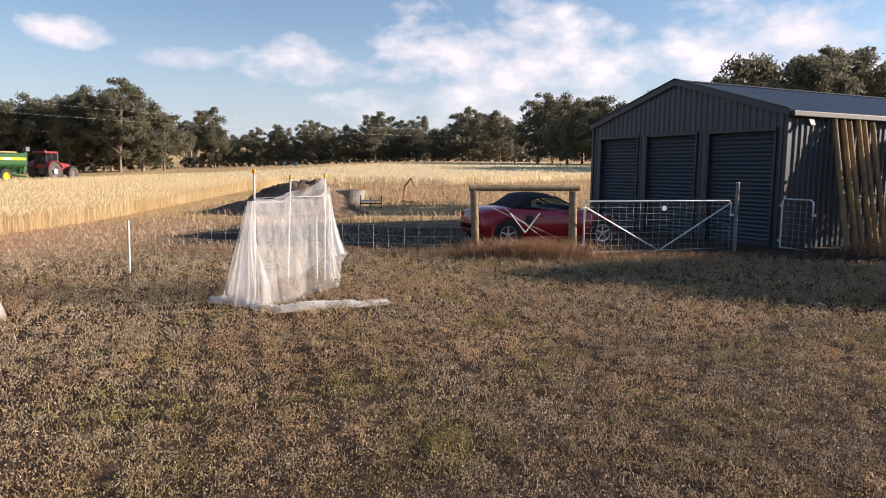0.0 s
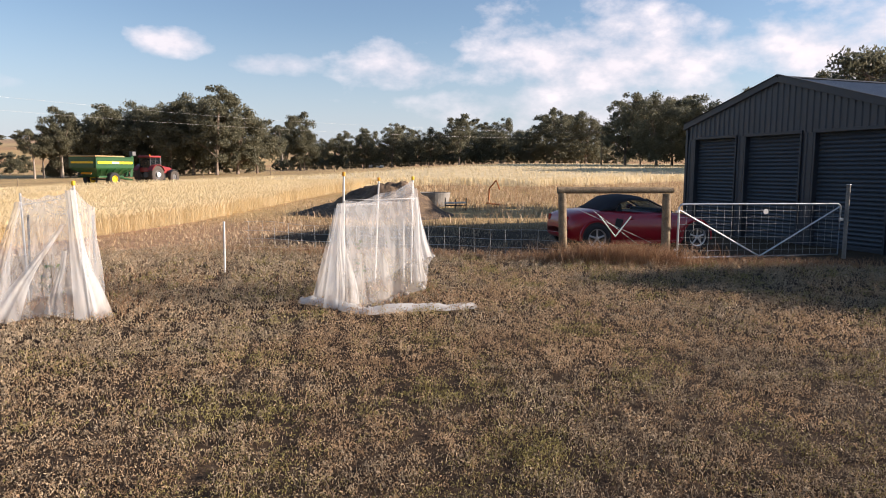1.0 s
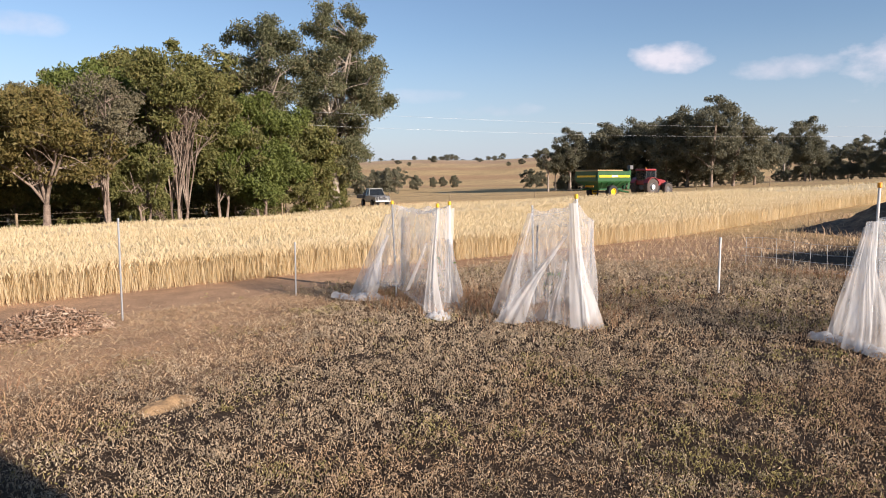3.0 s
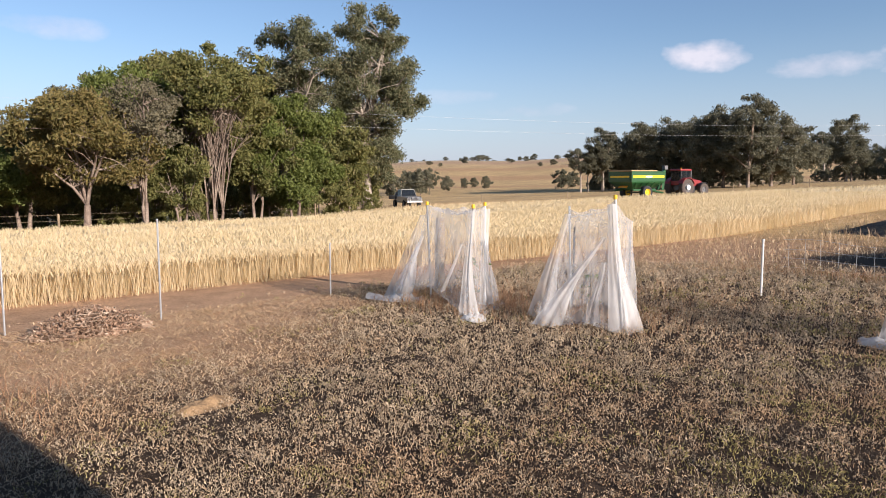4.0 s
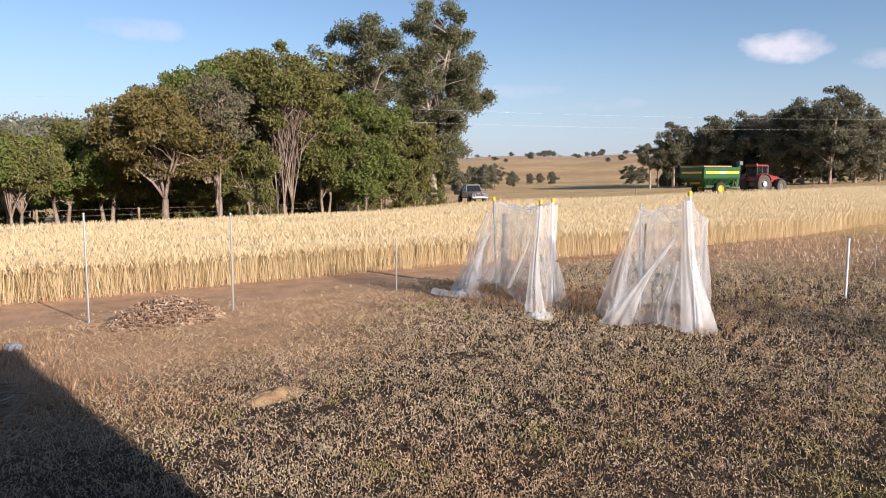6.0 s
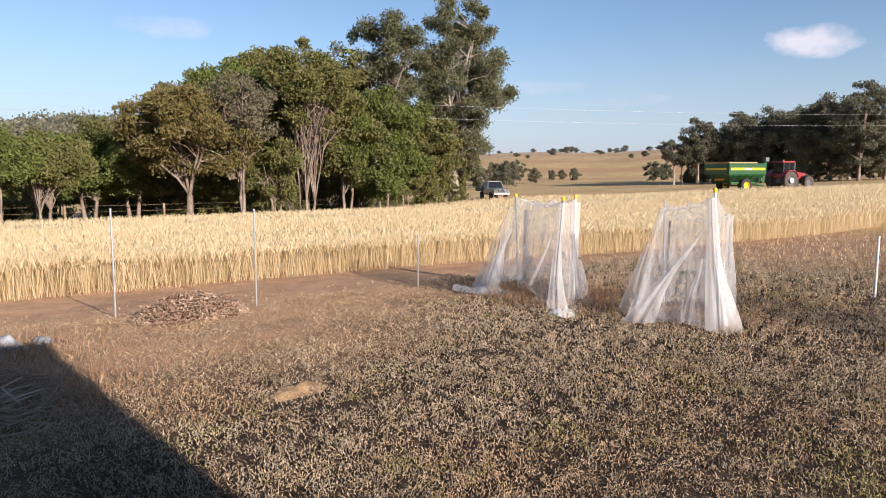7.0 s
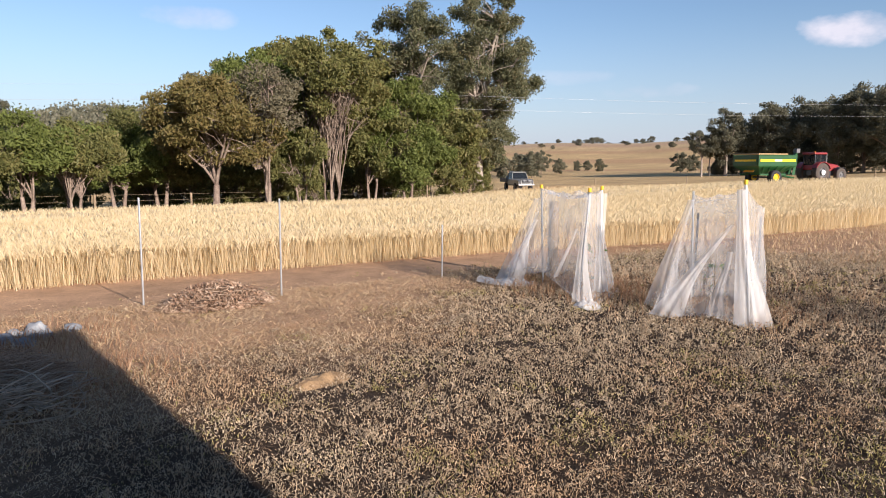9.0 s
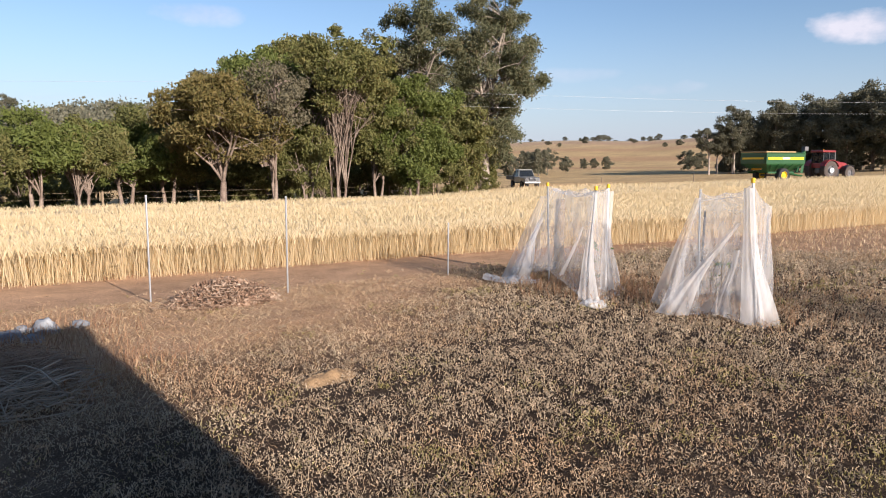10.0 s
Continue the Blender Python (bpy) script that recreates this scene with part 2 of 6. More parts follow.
def edge_gap(px, py, poly):
    """Distance to the outline."""
    px, py = np.asarray(px, float), np.asarray(py, float)
    best = np.full(px.shape, 1e9)
    for (x1, y1), (x2, y2) in zip(poly, poly[1:] + poly[:1]):
        dx, dy = x2 - x1, y2 - y1
        t = np.clip(((px - x1) * dx + (py - y1) * dy) / (dx * dx + dy * dy), 0, 1)
        best = np.minimum(best, np.hypot(px - x1 - t * dx, py - y1 - t * dy))
    return best


def bare_amount(x, y):
    """How bare the yard's soil is: the firebreak and the worn corner by the fence."""
    x, y = np.asarray(x, float), np.asarray(y, float)
    n = wobble(x, y, 0.9) * 0.6 + wobble(x, y, 2.6, 2.0) * 0.4
    strip = smoothstep(-x + 0.25 * n, 9.95, 10.6) * (1 - smoothstep(y, 11, 15))
    worn = smoothstep(-x - 0.42 * (y - 1.45) + 0.9 * n, 5.0, 7.6) * (1 - smoothstep(y, 5.95, 8.45))
    return np.clip(np.maximum(strip, worn), 0, 1)


def soil_haze_colour(x, y):
    r = np.hypot(x, y)
    n1, n2 = wobble(x, y, 0.35), wobble(x, y, 1.7, 3.0)
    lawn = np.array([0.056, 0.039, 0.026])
    red = np.array([0.42, 0.262, 0.152])
    straw = np.array([0.42, 0.29, 0.135])
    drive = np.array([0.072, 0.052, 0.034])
    stubble = np.array([0.50, 0.35, 0.17])
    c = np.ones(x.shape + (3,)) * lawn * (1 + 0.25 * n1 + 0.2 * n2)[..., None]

    def lay(c, new_c, k):
        return c * (1 - k[..., None]) + new_c * k[..., None]
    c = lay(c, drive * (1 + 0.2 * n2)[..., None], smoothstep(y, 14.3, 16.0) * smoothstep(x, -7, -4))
    c = lay(c, red * 0.85 * (1 + 0.15 * n2)[..., None], smoothstep(-x, 5.5, 8.0) * smoothstep(y, 11.5, 14))
    c = lay(c, straw * (1 + 0.2 * n1)[..., None], smoothstep(y, 20, 25))
    c = lay(c, red * (1 + 0.10 * n1 + 0.08 * n2)[..., None], bare_amount(x, y))
    c = lay(c, stubble * (0.9 + 0.2 * n1)[..., None], np.maximum(smoothstep(-x, 28, 32), smoothstep(r, 42, 50)))
    az = np.degrees(np.arctan2(-x, y))
    bands = 0.5 + 0.5 * np.sin(r * 0.035 + 2.0 * wobble(x, y, 0.012))
    c = lay(c, np.array([0.40, 0.25, 0.13]) * np.ones_like(c), smoothstep(r, 110, 200) * smoothstep(bands, 0.55, 0.95))
    # distance haze painted in: the far land pales towards mauve-grey
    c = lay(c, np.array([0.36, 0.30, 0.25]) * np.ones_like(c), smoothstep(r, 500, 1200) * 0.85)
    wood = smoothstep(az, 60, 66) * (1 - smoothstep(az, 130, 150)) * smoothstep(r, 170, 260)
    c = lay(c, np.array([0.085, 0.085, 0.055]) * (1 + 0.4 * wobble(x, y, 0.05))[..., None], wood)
    # ground turns darker brown across the grove
    layer = smoothstep(-x, 33, 35) * (1 - smoothstep(-x, 52, 60)) * (1 - smoothstep(y, 26, 34)) * smoothstep(y, -40, -30)
    c = lay(c, np.array([0.15, 0.09, 0.055]) * np.ones_like(c), layer)
    return np.clip(c, 0.01, 0.8)


def soil_mat():
    m = bpy.data.materials.new("dry soil")
    m.use_nodes = True
    nt = m.node_tree
    b = nt.nodes["Principled BSDF"]
    at = nt.nodes.new("ShaderNodeAttribute")
    at.attribute_name = "soil"
    geo = nt.nodes.new("ShaderNodeNewGeometry")
    ns = []
    for s, d in ((2.2, 8.0), (24.0, 6.0), (90.0, 4.0)):
        n = nt.nodes.new("ShaderNodeTexNoise")
        n.inputs["Scale"].default_value, n.inputs["Detail"].default_value, n.inputs["Roughness"].default_value = s, d, 0.65
        nt.links.new(geo.outputs["Position"], n.inputs["Vector"])
        ns.append(n)
    add = nt.nodes.new("ShaderNodeMath")
    add.operation = "MULTIPLY_ADD"
    nt.links.new(ns[1].outputs[0], add.inputs[0])
    add.inputs[1].default_value = 0.9
    nt.links.new(ns[0].outputs[0], add.inputs[2])
    crumb = nt.nodes.new("ShaderNodeMapRange")
    crumb.inputs["From Min"].default_value, crumb.inputs["From Max"].default_value = 0.36, 0.64
    crumb.inputs["To Min"].default_value, crumb.inputs["To Max"].default_value = 0.45, 1.6
    nt.links.new(ns[2].outputs[0], crumb.inputs["Value"])
    rg = nt.nodes.new("ShaderNodeMapRange")
    rg.inputs["From Min"].default_value, rg.inputs["From Max"].default_value = 0.6, 1.3
    rg.inputs["To Min"].default_value, rg.inputs["To Max"].default_value = 0.6, 1.38
    nt.links.new(add.outputs[0], rg.inputs["Value"])
    mul = nt.nodes.new("ShaderNodeMix")
    mul.data_type, mul.blend_type = "RGBA", "MULTIPLY"
    mul.inputs["Factor"].default_value = 1.0
    nt.links.new(at.outputs["Color"], mul.inputs["A"])
    nt.links.new(rg.outputs["Result"], mul.inputs["B"])
    mul2 = nt.nodes.new("ShaderNodeMix")
    mul2.data_type, mul2.blend_type = "RGBA", "MULTIPLY"
    mul2.inputs["Factor"].default_value = 0.75
    nt.links.new(mul.outputs["Result"], mul2.inputs["A"])
    nt.links.new(crumb.outputs["Result"], mul2.inputs["B"])
    nt.links.new(mul2.outputs["Result"], b.inputs["Base Color"])
    b.inputs["Roughness"].default_value = 0.95
    b.inputs["Specular IOR Level"].default_value = 0.1
    bn = nt.nodes.new("ShaderNodeBump")
    bn.inputs["Strength"].default_value, bn.inputs["Distance"].default_value = 0.6, 0.03
    nt.links.new(add.outputs[0], bn.inputs["Height"])
    nt.links.new(bn.outputs[0], b.inputs["Normal"])
    return m


SOIL = soil_mat()


def build_ground():
    radii = np.concatenate([[0.0, 0.3], np.geomspace(0.6, 60, 170), np.geomspace(61.5, 3200, 90)])
    ang = np.radians(np.arange(0, 360, 1.2))
    rr, aa = np.meshgrid(radii, ang, indexing="ij")
    x, y = -np.sin(aa) * rr, np.cos(aa) * rr
    z = ground_z(x, y)
    near = 1 - smoothstep(rr, 14, 30)
    z = z + near * (0.018 * wobble(x, y, 2.4) + 0.010 * wobble(x, y, 7.0, 1.0))
    na, nr = len(ang), len(radii)
    v = np.stack([x, y, z], -1).reshape(-1, 3)
    i, j = np.meshgrid(np.arange(nr - 1), np.arange(na), indexing="ij")
    k = (j + 1) % na
    f = np.stack([i * na + j, i * na + k, (i + 1) * na + k, (i + 1) * na + j], -1).reshape(-1, 4)
    v = np.concatenate([v, [[0, 0, 0]]])
    me = mesh_np("ground", v, f[:, ::-1], SOIL, True)
    col = soil_haze_colour(v[:, 0], v[:, 1])
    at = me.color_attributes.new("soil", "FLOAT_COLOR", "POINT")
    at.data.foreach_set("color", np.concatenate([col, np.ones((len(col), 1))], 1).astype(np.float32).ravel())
    ob = new("ground", me)
    tagged(ob, "dry brown yard and reddish bare soil, straw paddocks beyond", "ground", kind="structure")


build_ground()
# ---- materials of made things ----
STEEL_DARK = plain("blue-grey painted steel", (0.042, 0.052, 0.064), 0.42, 0.0, vary=0.10)
STEEL_ROOF = plain("grey roof steel", (0.06, 0.072, 0.09), 0.40, 0.0, vary=0.10)
TRIM = plain("dark trim steel", (0.032, 0.04, 0.05), 0.45)
GUTTER = plain("pale grey gutter", (0.04, 0.039, 0.037), 0.6)
GALV = plain("galvanised steel", (0.55, 0.57, 0.58), 0.38, 0.75, vary=0.2)
WIRE = plain("galvanised wire", (0.50, 0.51, 0.50), 0.45, 0.5)
WHITE_TUBE = plain("white tube", (0.60, 0.59, 0.56), 0.5)
YELLOW_CAP = plain("yellow plastic cap", (0.80, 0.47, 0.02), 0.45)
ORANGE_CAP = plain("orange plastic cap", (0.80, 0.33, 0.02), 0.45)
LAMP_GLASS = plain("lamp glass", (0.4, 0.42, 0.43), 0.15)
LOG = ramp_mat("weathered log", [(0.10, 0.075, 0.05), (0.24, 0.18, 0.115), (0.36, 0.28, 0.18)], scale=5, fine=35, rough=0.9, bump=0.6)
POLE = ramp_mat("treated pine pole", [(0.17, 0.11, 0.06), (0.30, 0.20, 0.10), (0.42, 0.29, 0.15)], scale=3, fine=40, rough=0.85, bump=0.4)
BRICK = ramp_mat("red-brown brick", [(0.20, 0.09, 0.055), (0.32, 0.15, 0.09), (0.38, 0.2, 0.13)], scale=2, fine=30, rough=0.9, bump=0.3)
RUST = ramp_mat("rusty iron", [(0.16, 0.05, 0.02), (0.38, 0.14, 0.05), (0.45, 0.20, 0.08)], scale=8, fine=60, rough=0.9, bump=0.4)
CONCRETE = ramp_mat("old concrete", [(0.13, 0.12, 0.105), (0.23, 0.215, 0.19), (0.33, 0.31, 0.28)], scale=3, fine=30, rough=0.9, bump=0.4)
BLACK_IRON = plain("black iron", (0.025, 0.025, 0.027), 0.6)
TWIG = ramp_mat("dead twigs", [(0.13, 0.08, 0.05), (0.30, 0.20, 0.13), (0.50, 0.40, 0.30)], scale=4, fine=20, rough=0.9, bump=0, island=0.7)
GREY_TWIG = ramp_mat("grey dead branches", [(0.18, 0.14, 0.10), (0.33, 0.27, 0.20), (0.46, 0.39, 0.30)], scale=4, fine=20, rough=0.9, bump=0, island=0.7)
DEAD_LEAF = leaf_mat("dead leaves", [(0.14, 0.075, 0.05), (0.34, 0.22, 0.14), (0.60, 0.48, 0.36)], 0.15, 6.0)
STONE = ramp_mat("pale stone", [(0.15, 0.16, 0.17), (0.25, 0.26, 0.27), (0.36, 0.37, 0.37)], scale=5, fine=40, rough=0.9, bump=0.5)
SAND = ramp_mat("yellow sand", [(0.20, 0.125, 0.065), (0.29, 0.19, 0.10), (0.36, 0.25, 0.14)], scale=6, fine=60, rough=0.95, bump=0.6)
DARK_EARTH = ramp_mat("dark spoil earth", [(0.05, 0.036, 0.026), (0.13, 0.09, 0.06), (0.30, 0.21, 0.125)], scale=2.5, fine=16, rough=0.95, bump=1.0)


def net_mat(name, low, high):
    """White insect netting: a fine weave that lets most of the view through."""
    m = bpy.data.materials.new(name)
    m.use_nodes = True
    nt = m.node_tree
    b = nt.nodes["Principled BSDF"]
    b.inputs["Base Color"].default_value = (0.93, 0.92, 0.89, 1)
    b.inputs["Roughness"].default_value = 0.7
    tr = nt.nodes.new("ShaderNodeBsdfTranslucent")
    tr.inputs[0].default_value = (0.93, 0.92, 0.89, 1)
    thread = nt.nodes.new("ShaderNodeMixShader")
    thread.inputs[0].default_value = 0.45
    nt.links.new(b.outputs[0], thread.inputs[1])
    nt.links.new(tr.outputs[0], thread.inputs[2])
    tp, mx = nt.nodes.new("ShaderNodeBsdfTransparent"), nt.nodes.new("ShaderNodeMixShader")
    geo, n = nt.nodes.new("ShaderNodeNewGeometry"), nt.nodes.new("ShaderNodeTexNoise")
    n.inputs["Scale"].default_value, n.inputs["Detail"].default_value = 2.0, 3.0
    hang = nt.nodes.new("ShaderNodeMapping")
    hang.inputs["Scale"].default_value = (4.0, 4.0, 0.9)
    nt.links.new(geo.outputs["Position"], hang.inputs[0])
    nt.links.new(hang.outputs[0], n.inputs["Vector"])
    rg = nt.nodes.new("ShaderNodeMapRange")
    rg.inputs["From Min"].default_value, rg.inputs["From Max"].default_value = 0.3, 0.7
    rg.inputs["To Min"].default_value, rg.inputs["To Max"].default_value = low, high
    nt.links.new(n.outputs[0], rg.inputs["Value"])
    nt.links.new(rg.outputs["Result"], mx.inputs[0])
    nt.links.new(tp.outputs[0], mx.inputs[1])
    nt.links.new(thread.outputs[0], mx.inputs[2])
    nt.links.new(mx.outputs[0], nt.nodes["Material Output"].inputs[0])
    return m


NET = net_mat("white netting", 0.16, 0.33)
NET_FOLDED = net_mat("white netting in several layers", 0.22, 0.50)
NET_HEAP = net_mat("white netting crumpled in a heap", 0.40, 0.60)


# ---- the shed ----
SHED_AT, SHED_TURN = (7.75, 15.9), math.degrees(math.atan2(0.435, 0.9))  # near corner; local x along the side wall, local y along the front
EAVE, RIDGE, SHED_W, SHED_L = 3.14, 4.16, 6.9, 11.0


def ribbed(name, length, z_of, along, out, at, material, parent, pitch=0.19, depth=0.028, label="", z0=0.0):
    """A ribbed sheet wall: trapezoid ribs upright, from z0 to z_of(u)."""
    us, offs = [], []
    u = 0.0
    while u < length - 1e-6:
        for du, o in ((0.0, 0.0), (0.055, 0.0), (0.075, depth), (0.115, depth), (0.135, 0.0)):
            if u + du < length:
                us.append(u + du)
                offs.append(o)
        u += pitch
    us.append(length)
    offs.append(0.0)
    a, o, p = Vector(along), Vector(out), Vector(at)
    bm = bmesh.new()
    rows = []
    for u, k in zip(us, offs):
        q = p + a * u + o * k
        zb = z0(u) if callable(z0) else z0
        zt = z_of(u)
        back = p + a * u - o * 0.06
        rows.append([bm.verts.new((q.x, q.y, zb)), bm.verts.new((q.x, q.y, zt)), bm.verts.new((back.x, back.y, zt)), bm.verts.new((back.x, back.y, zb))])
    for r, s in zip(rows, rows[1:]):
        for i in range(4):
            bm.faces.new((r[i], r[(i + 1) % 4], s[(i + 1) % 4], s[i]))
    bm.faces.new(rows[0][::-1])
    bm.faces.new(rows[-1])
    return part(name, bm, material, parent, label)


def build_shed():
    shed = empty("shed", pose(SHED_AT[0], SHED_AT[1], 0, 0, 0, SHED_TURN), "dark blue-grey ribbed steel shed with three closed roller doors", "shed")
    doors = [(0.24, 2.22), (2.63, 4.49), (4.85, 6.53)]
    door_top = 2.74

    def gable(u):
        return EAVE + (RIDGE - EAVE) * (1 - abs(u - SHED_W / 2) / (SHED_W / 2))
    # front: piers between the doors, and the gable above them
    edges = [0.0] + [e for d in doors for e in d] + [SHED_W]
    for a, b in zip(edges[0::2], edges[1::2]):
        ribbed("front_pier", b - a, lambda u: door_top, (0, 1, 0), (-1, 0, 0), (0, a, 0), STEEL_DARK, shed)
    ribbed("front_gable", SHED_W, lambda u: gable(u) - 0.03, (0, 1, 0), (-1, 0, 0), (0, 0, 0), STEEL_DARK, shed, z0=door_top)
    ribbed("side_wall", SHED_L, lambda u: EAVE - 0.04, (1, 0, 0), (0, -1, 0), (0.0, -0.01, 0), STEEL_DARK, shed)
    ribbed("side_wall", SHED_L, lambda u: EAVE - 0.04, (1, 0, 0), (0, 1, 0), (0.0, SHED_W + 0.01, 0), STEEL_DARK, shed)
    ribbed("rear_wall", SHED_W, lambda u: gable(u) - 0.03, (0, 1, 0), (1, 0, 0), (SHED_L, 0, 0), STEEL_DARK, shed)
    # roller doors: each curtain of curved slats in a frame
    for a, b in doors:
        w = b - a
        prof = []
        z = 0.02
        while z < door_top - 0.02:
            for k in range(4):
                prof.append((0.105 - 0.034 * math.sin(math.pi * k / 4), z + 0.1 * k / 4))
            z += 0.1
        prof.append((0.10, door_top))
        bm = bmesh.new()
        vs = [(bm.verts.new((px, a + 0.02, pz)), bm.verts.new((px, b - 0.02, pz))) for px, pz in prof]
        bk = [(bm.verts.new((0.15, a + 0.02, pz)), bm.verts.new((0.15, b - 0.02, pz))) for px, pz in (prof[0], prof[-1])]
        for p, q in zip(vs, vs[1:]):
            bm.faces.new((p[0], p[1], q[1], q[0]))
        bm.faces.new((bk[0][0], bk[0][1], bk[1][1], bk[1][0]))
        door = part("roller_door", bm, STEEL_DARK, shed)
        for y in (a, b):
            part("door_jamb", box_bm(0.16, 0.05, door_top, (0.02, y, door_top / 2), 0.006), TRIM, door)
        part("door_head", box_bm(0.17, w + 0.05, 0.08, (0.02, (a + b) / 2, door_top + 0.02), 0.006), TRIM, door)
        part("bottom_rail", box_bm(0.05, w - 0.06, 0.09, (0.075, (a + b) / 2, 0.05), 0.006), TRIM, door)
    # corrugated roof, two slopes
    for side in (0, 1):
        y0, y1 = (-0.12, SHED_W / 2) if side == 0 else (SHED_W + 0.12, SHED_W / 2)
        n = int(SHED_L / 0.076 * 4)
        xs = np.linspace(-0.06, SHED_L + 0.06, n)
        h = 0.009 * np.sin(2 * np.pi * xs / 0.152 * 1.0)
        slope = (RIDGE - EAVE) / (SHED_W / 2)
        ze = EAVE - 0.12 * slope + 0.03
        v = np.concatenate([np.stack([xs, np.full(n, y0), ze + h], 1), np.stack([xs, np.full(n, y1), RIDGE + 0.03 + h], 1)])
        lo = v.copy()
        lo[:, 2] -= 0.03
        i = np.arange(n - 1)
        f = np.stack([i, i + 1, n + i + 1, n + i], 1)
        edge = np.stack([i, i + 1, 2 * n + i + 1, 2 * n + i], 1)
        part("roof_sheet", mesh_np("roof_sheet", np.concatenate([v, lo]), np.concatenate([f, f + 2 * n, edge]), STEEL_ROOF), None, shed)
        # barge board
        dy = (y1 - y0)
        ln = math.hypot(dy, RIDGE - ze)
        ang = math.degrees(math.atan2(RIDGE + 0.0 - ze, abs(dy)))
        for x in (-0.075, SHED_L + 0.075):
            part("barge_board", box_bm(0.03, ln, 0.17, (x, (y0 + y1) / 2, (ze + RIDGE + 0.03) / 2 - 0.03), 0.006, (ang if dy > 0 else -ang, 0, 0)), TRIM, shed)
            part("barge_cap", box_bm(0.09, ln, 0.016, (x, (y0 + y1) / 2, (ze + RIDGE + 0.03) / 2 + 0.065), 0.004, (ang if dy > 0 else -ang, 0, 0)), GUTTER, shed, "pale edge flashing")
        # gutter
        part("gutter", box_bm(SHED_L + 0.1, 0.13, 0.13, (SHED_L / 2, y0 - 0.03 if side == 0 else y0 + 0.03, EAVE - 0.05), 0.02), GUTTER, shed, "pale grey gutter")
    part("ridge_cap", loft_bm([[(x, SHED_W / 2 - 0.17, RIDGE + 0.005), (x, SHED_W / 2, RIDGE + 0.062), (x, SHED_W / 2 + 0.17, RIDGE + 0.005), (x, SHED_W / 2, RIDGE + 0.03)] for x in (-0.1, SHED_L + 0.1)]), GUTTER, shed)
    for y in (-0.03, SHED_W + 0.03):
        part("corner_trim", box_bm(0.09, 0.09, EAVE - 0.1, (-0.0, y, (EAVE - 0.1) / 2), 0.006), TRIM, shed)
    # flood lamp under the eave
    lamp = empty("floodlight", shed.matrix_world @ pose(0.55, -0.06, 2.9), "small flood lamp fixed under the shed eave", "lamp")
    part("bracket", box_bm(0.04, 0.12, 0.04, (0, -0.05, 0.05), 0.005), TRIM, lamp)
    part("housing", box_bm(0.19, 0.08, 0.15, (0, -0.13, 0.0), 0.015, (-25, 0, 0)), TRIM, lamp)
    part("lens", box_bm(0.15, 0.012, 0.11, (0, -0.175, -0.018), 0.004, (-25, 0, 0)), LAMP_GLASS, lamp)
    # pine poles leaning on the side wall
    for k in range(6):
        base = shed.matrix_world @ Vector((1.22 + 0.27 * k, -0.82 - 0.04 * (k % 2), 0.03))
        top = shed.matrix_world @ Vector((1.42 + 0.27 * k + 0.05 * (k % 2), -0.14, 3.02 - 0.02 * (k % 3)))
        pole = empty("pine_pole", Matrix.Translation(base), "long round treated pine pole leaning on the shed wall", "pole", "pine poles on the shed")
        rod("shaft", (0, 0, 0), top - base, 0.068, POLE, pole, sides=14, r2=0.058)
    return shed


build_shed()


def build_house():
    """The house behind the camera, whose shade falls on the yard."""
    house = empty("house", pose(2.05, 2.52, 0.0), "brick house with a steel roof beside the yard", "house")
    part("wall", box_bm(8.0, 11.0, 3.4, (4.0, -5.5, 1.7), 0.01), BRICK, house)
    part("eave", box_bm(8.1, 11.1, 0.16, (4.0, -5.5, 3.49), 0.02), GUTTER, house)
    part("roof", loft_bm([[(-0.06, 0.06, 3.57), (8.1, 0.06, 3.57), (8.1, -11.1, 3.57), (-0.06, -11.1, 3.57)], [(1.2, -1.4, 3.85), (6.8, -1.4, 3.85), (6.8, -9.6, 3.85), (1.2, -9.6, 3.85)],
                          [(3.9, -3.9, 4.5), (4.1, -3.9, 4.5), (4.1, -7.1, 4.5), (3.9, -7.1, 4.5)]]), STEEL_ROOF, house)


build_house()


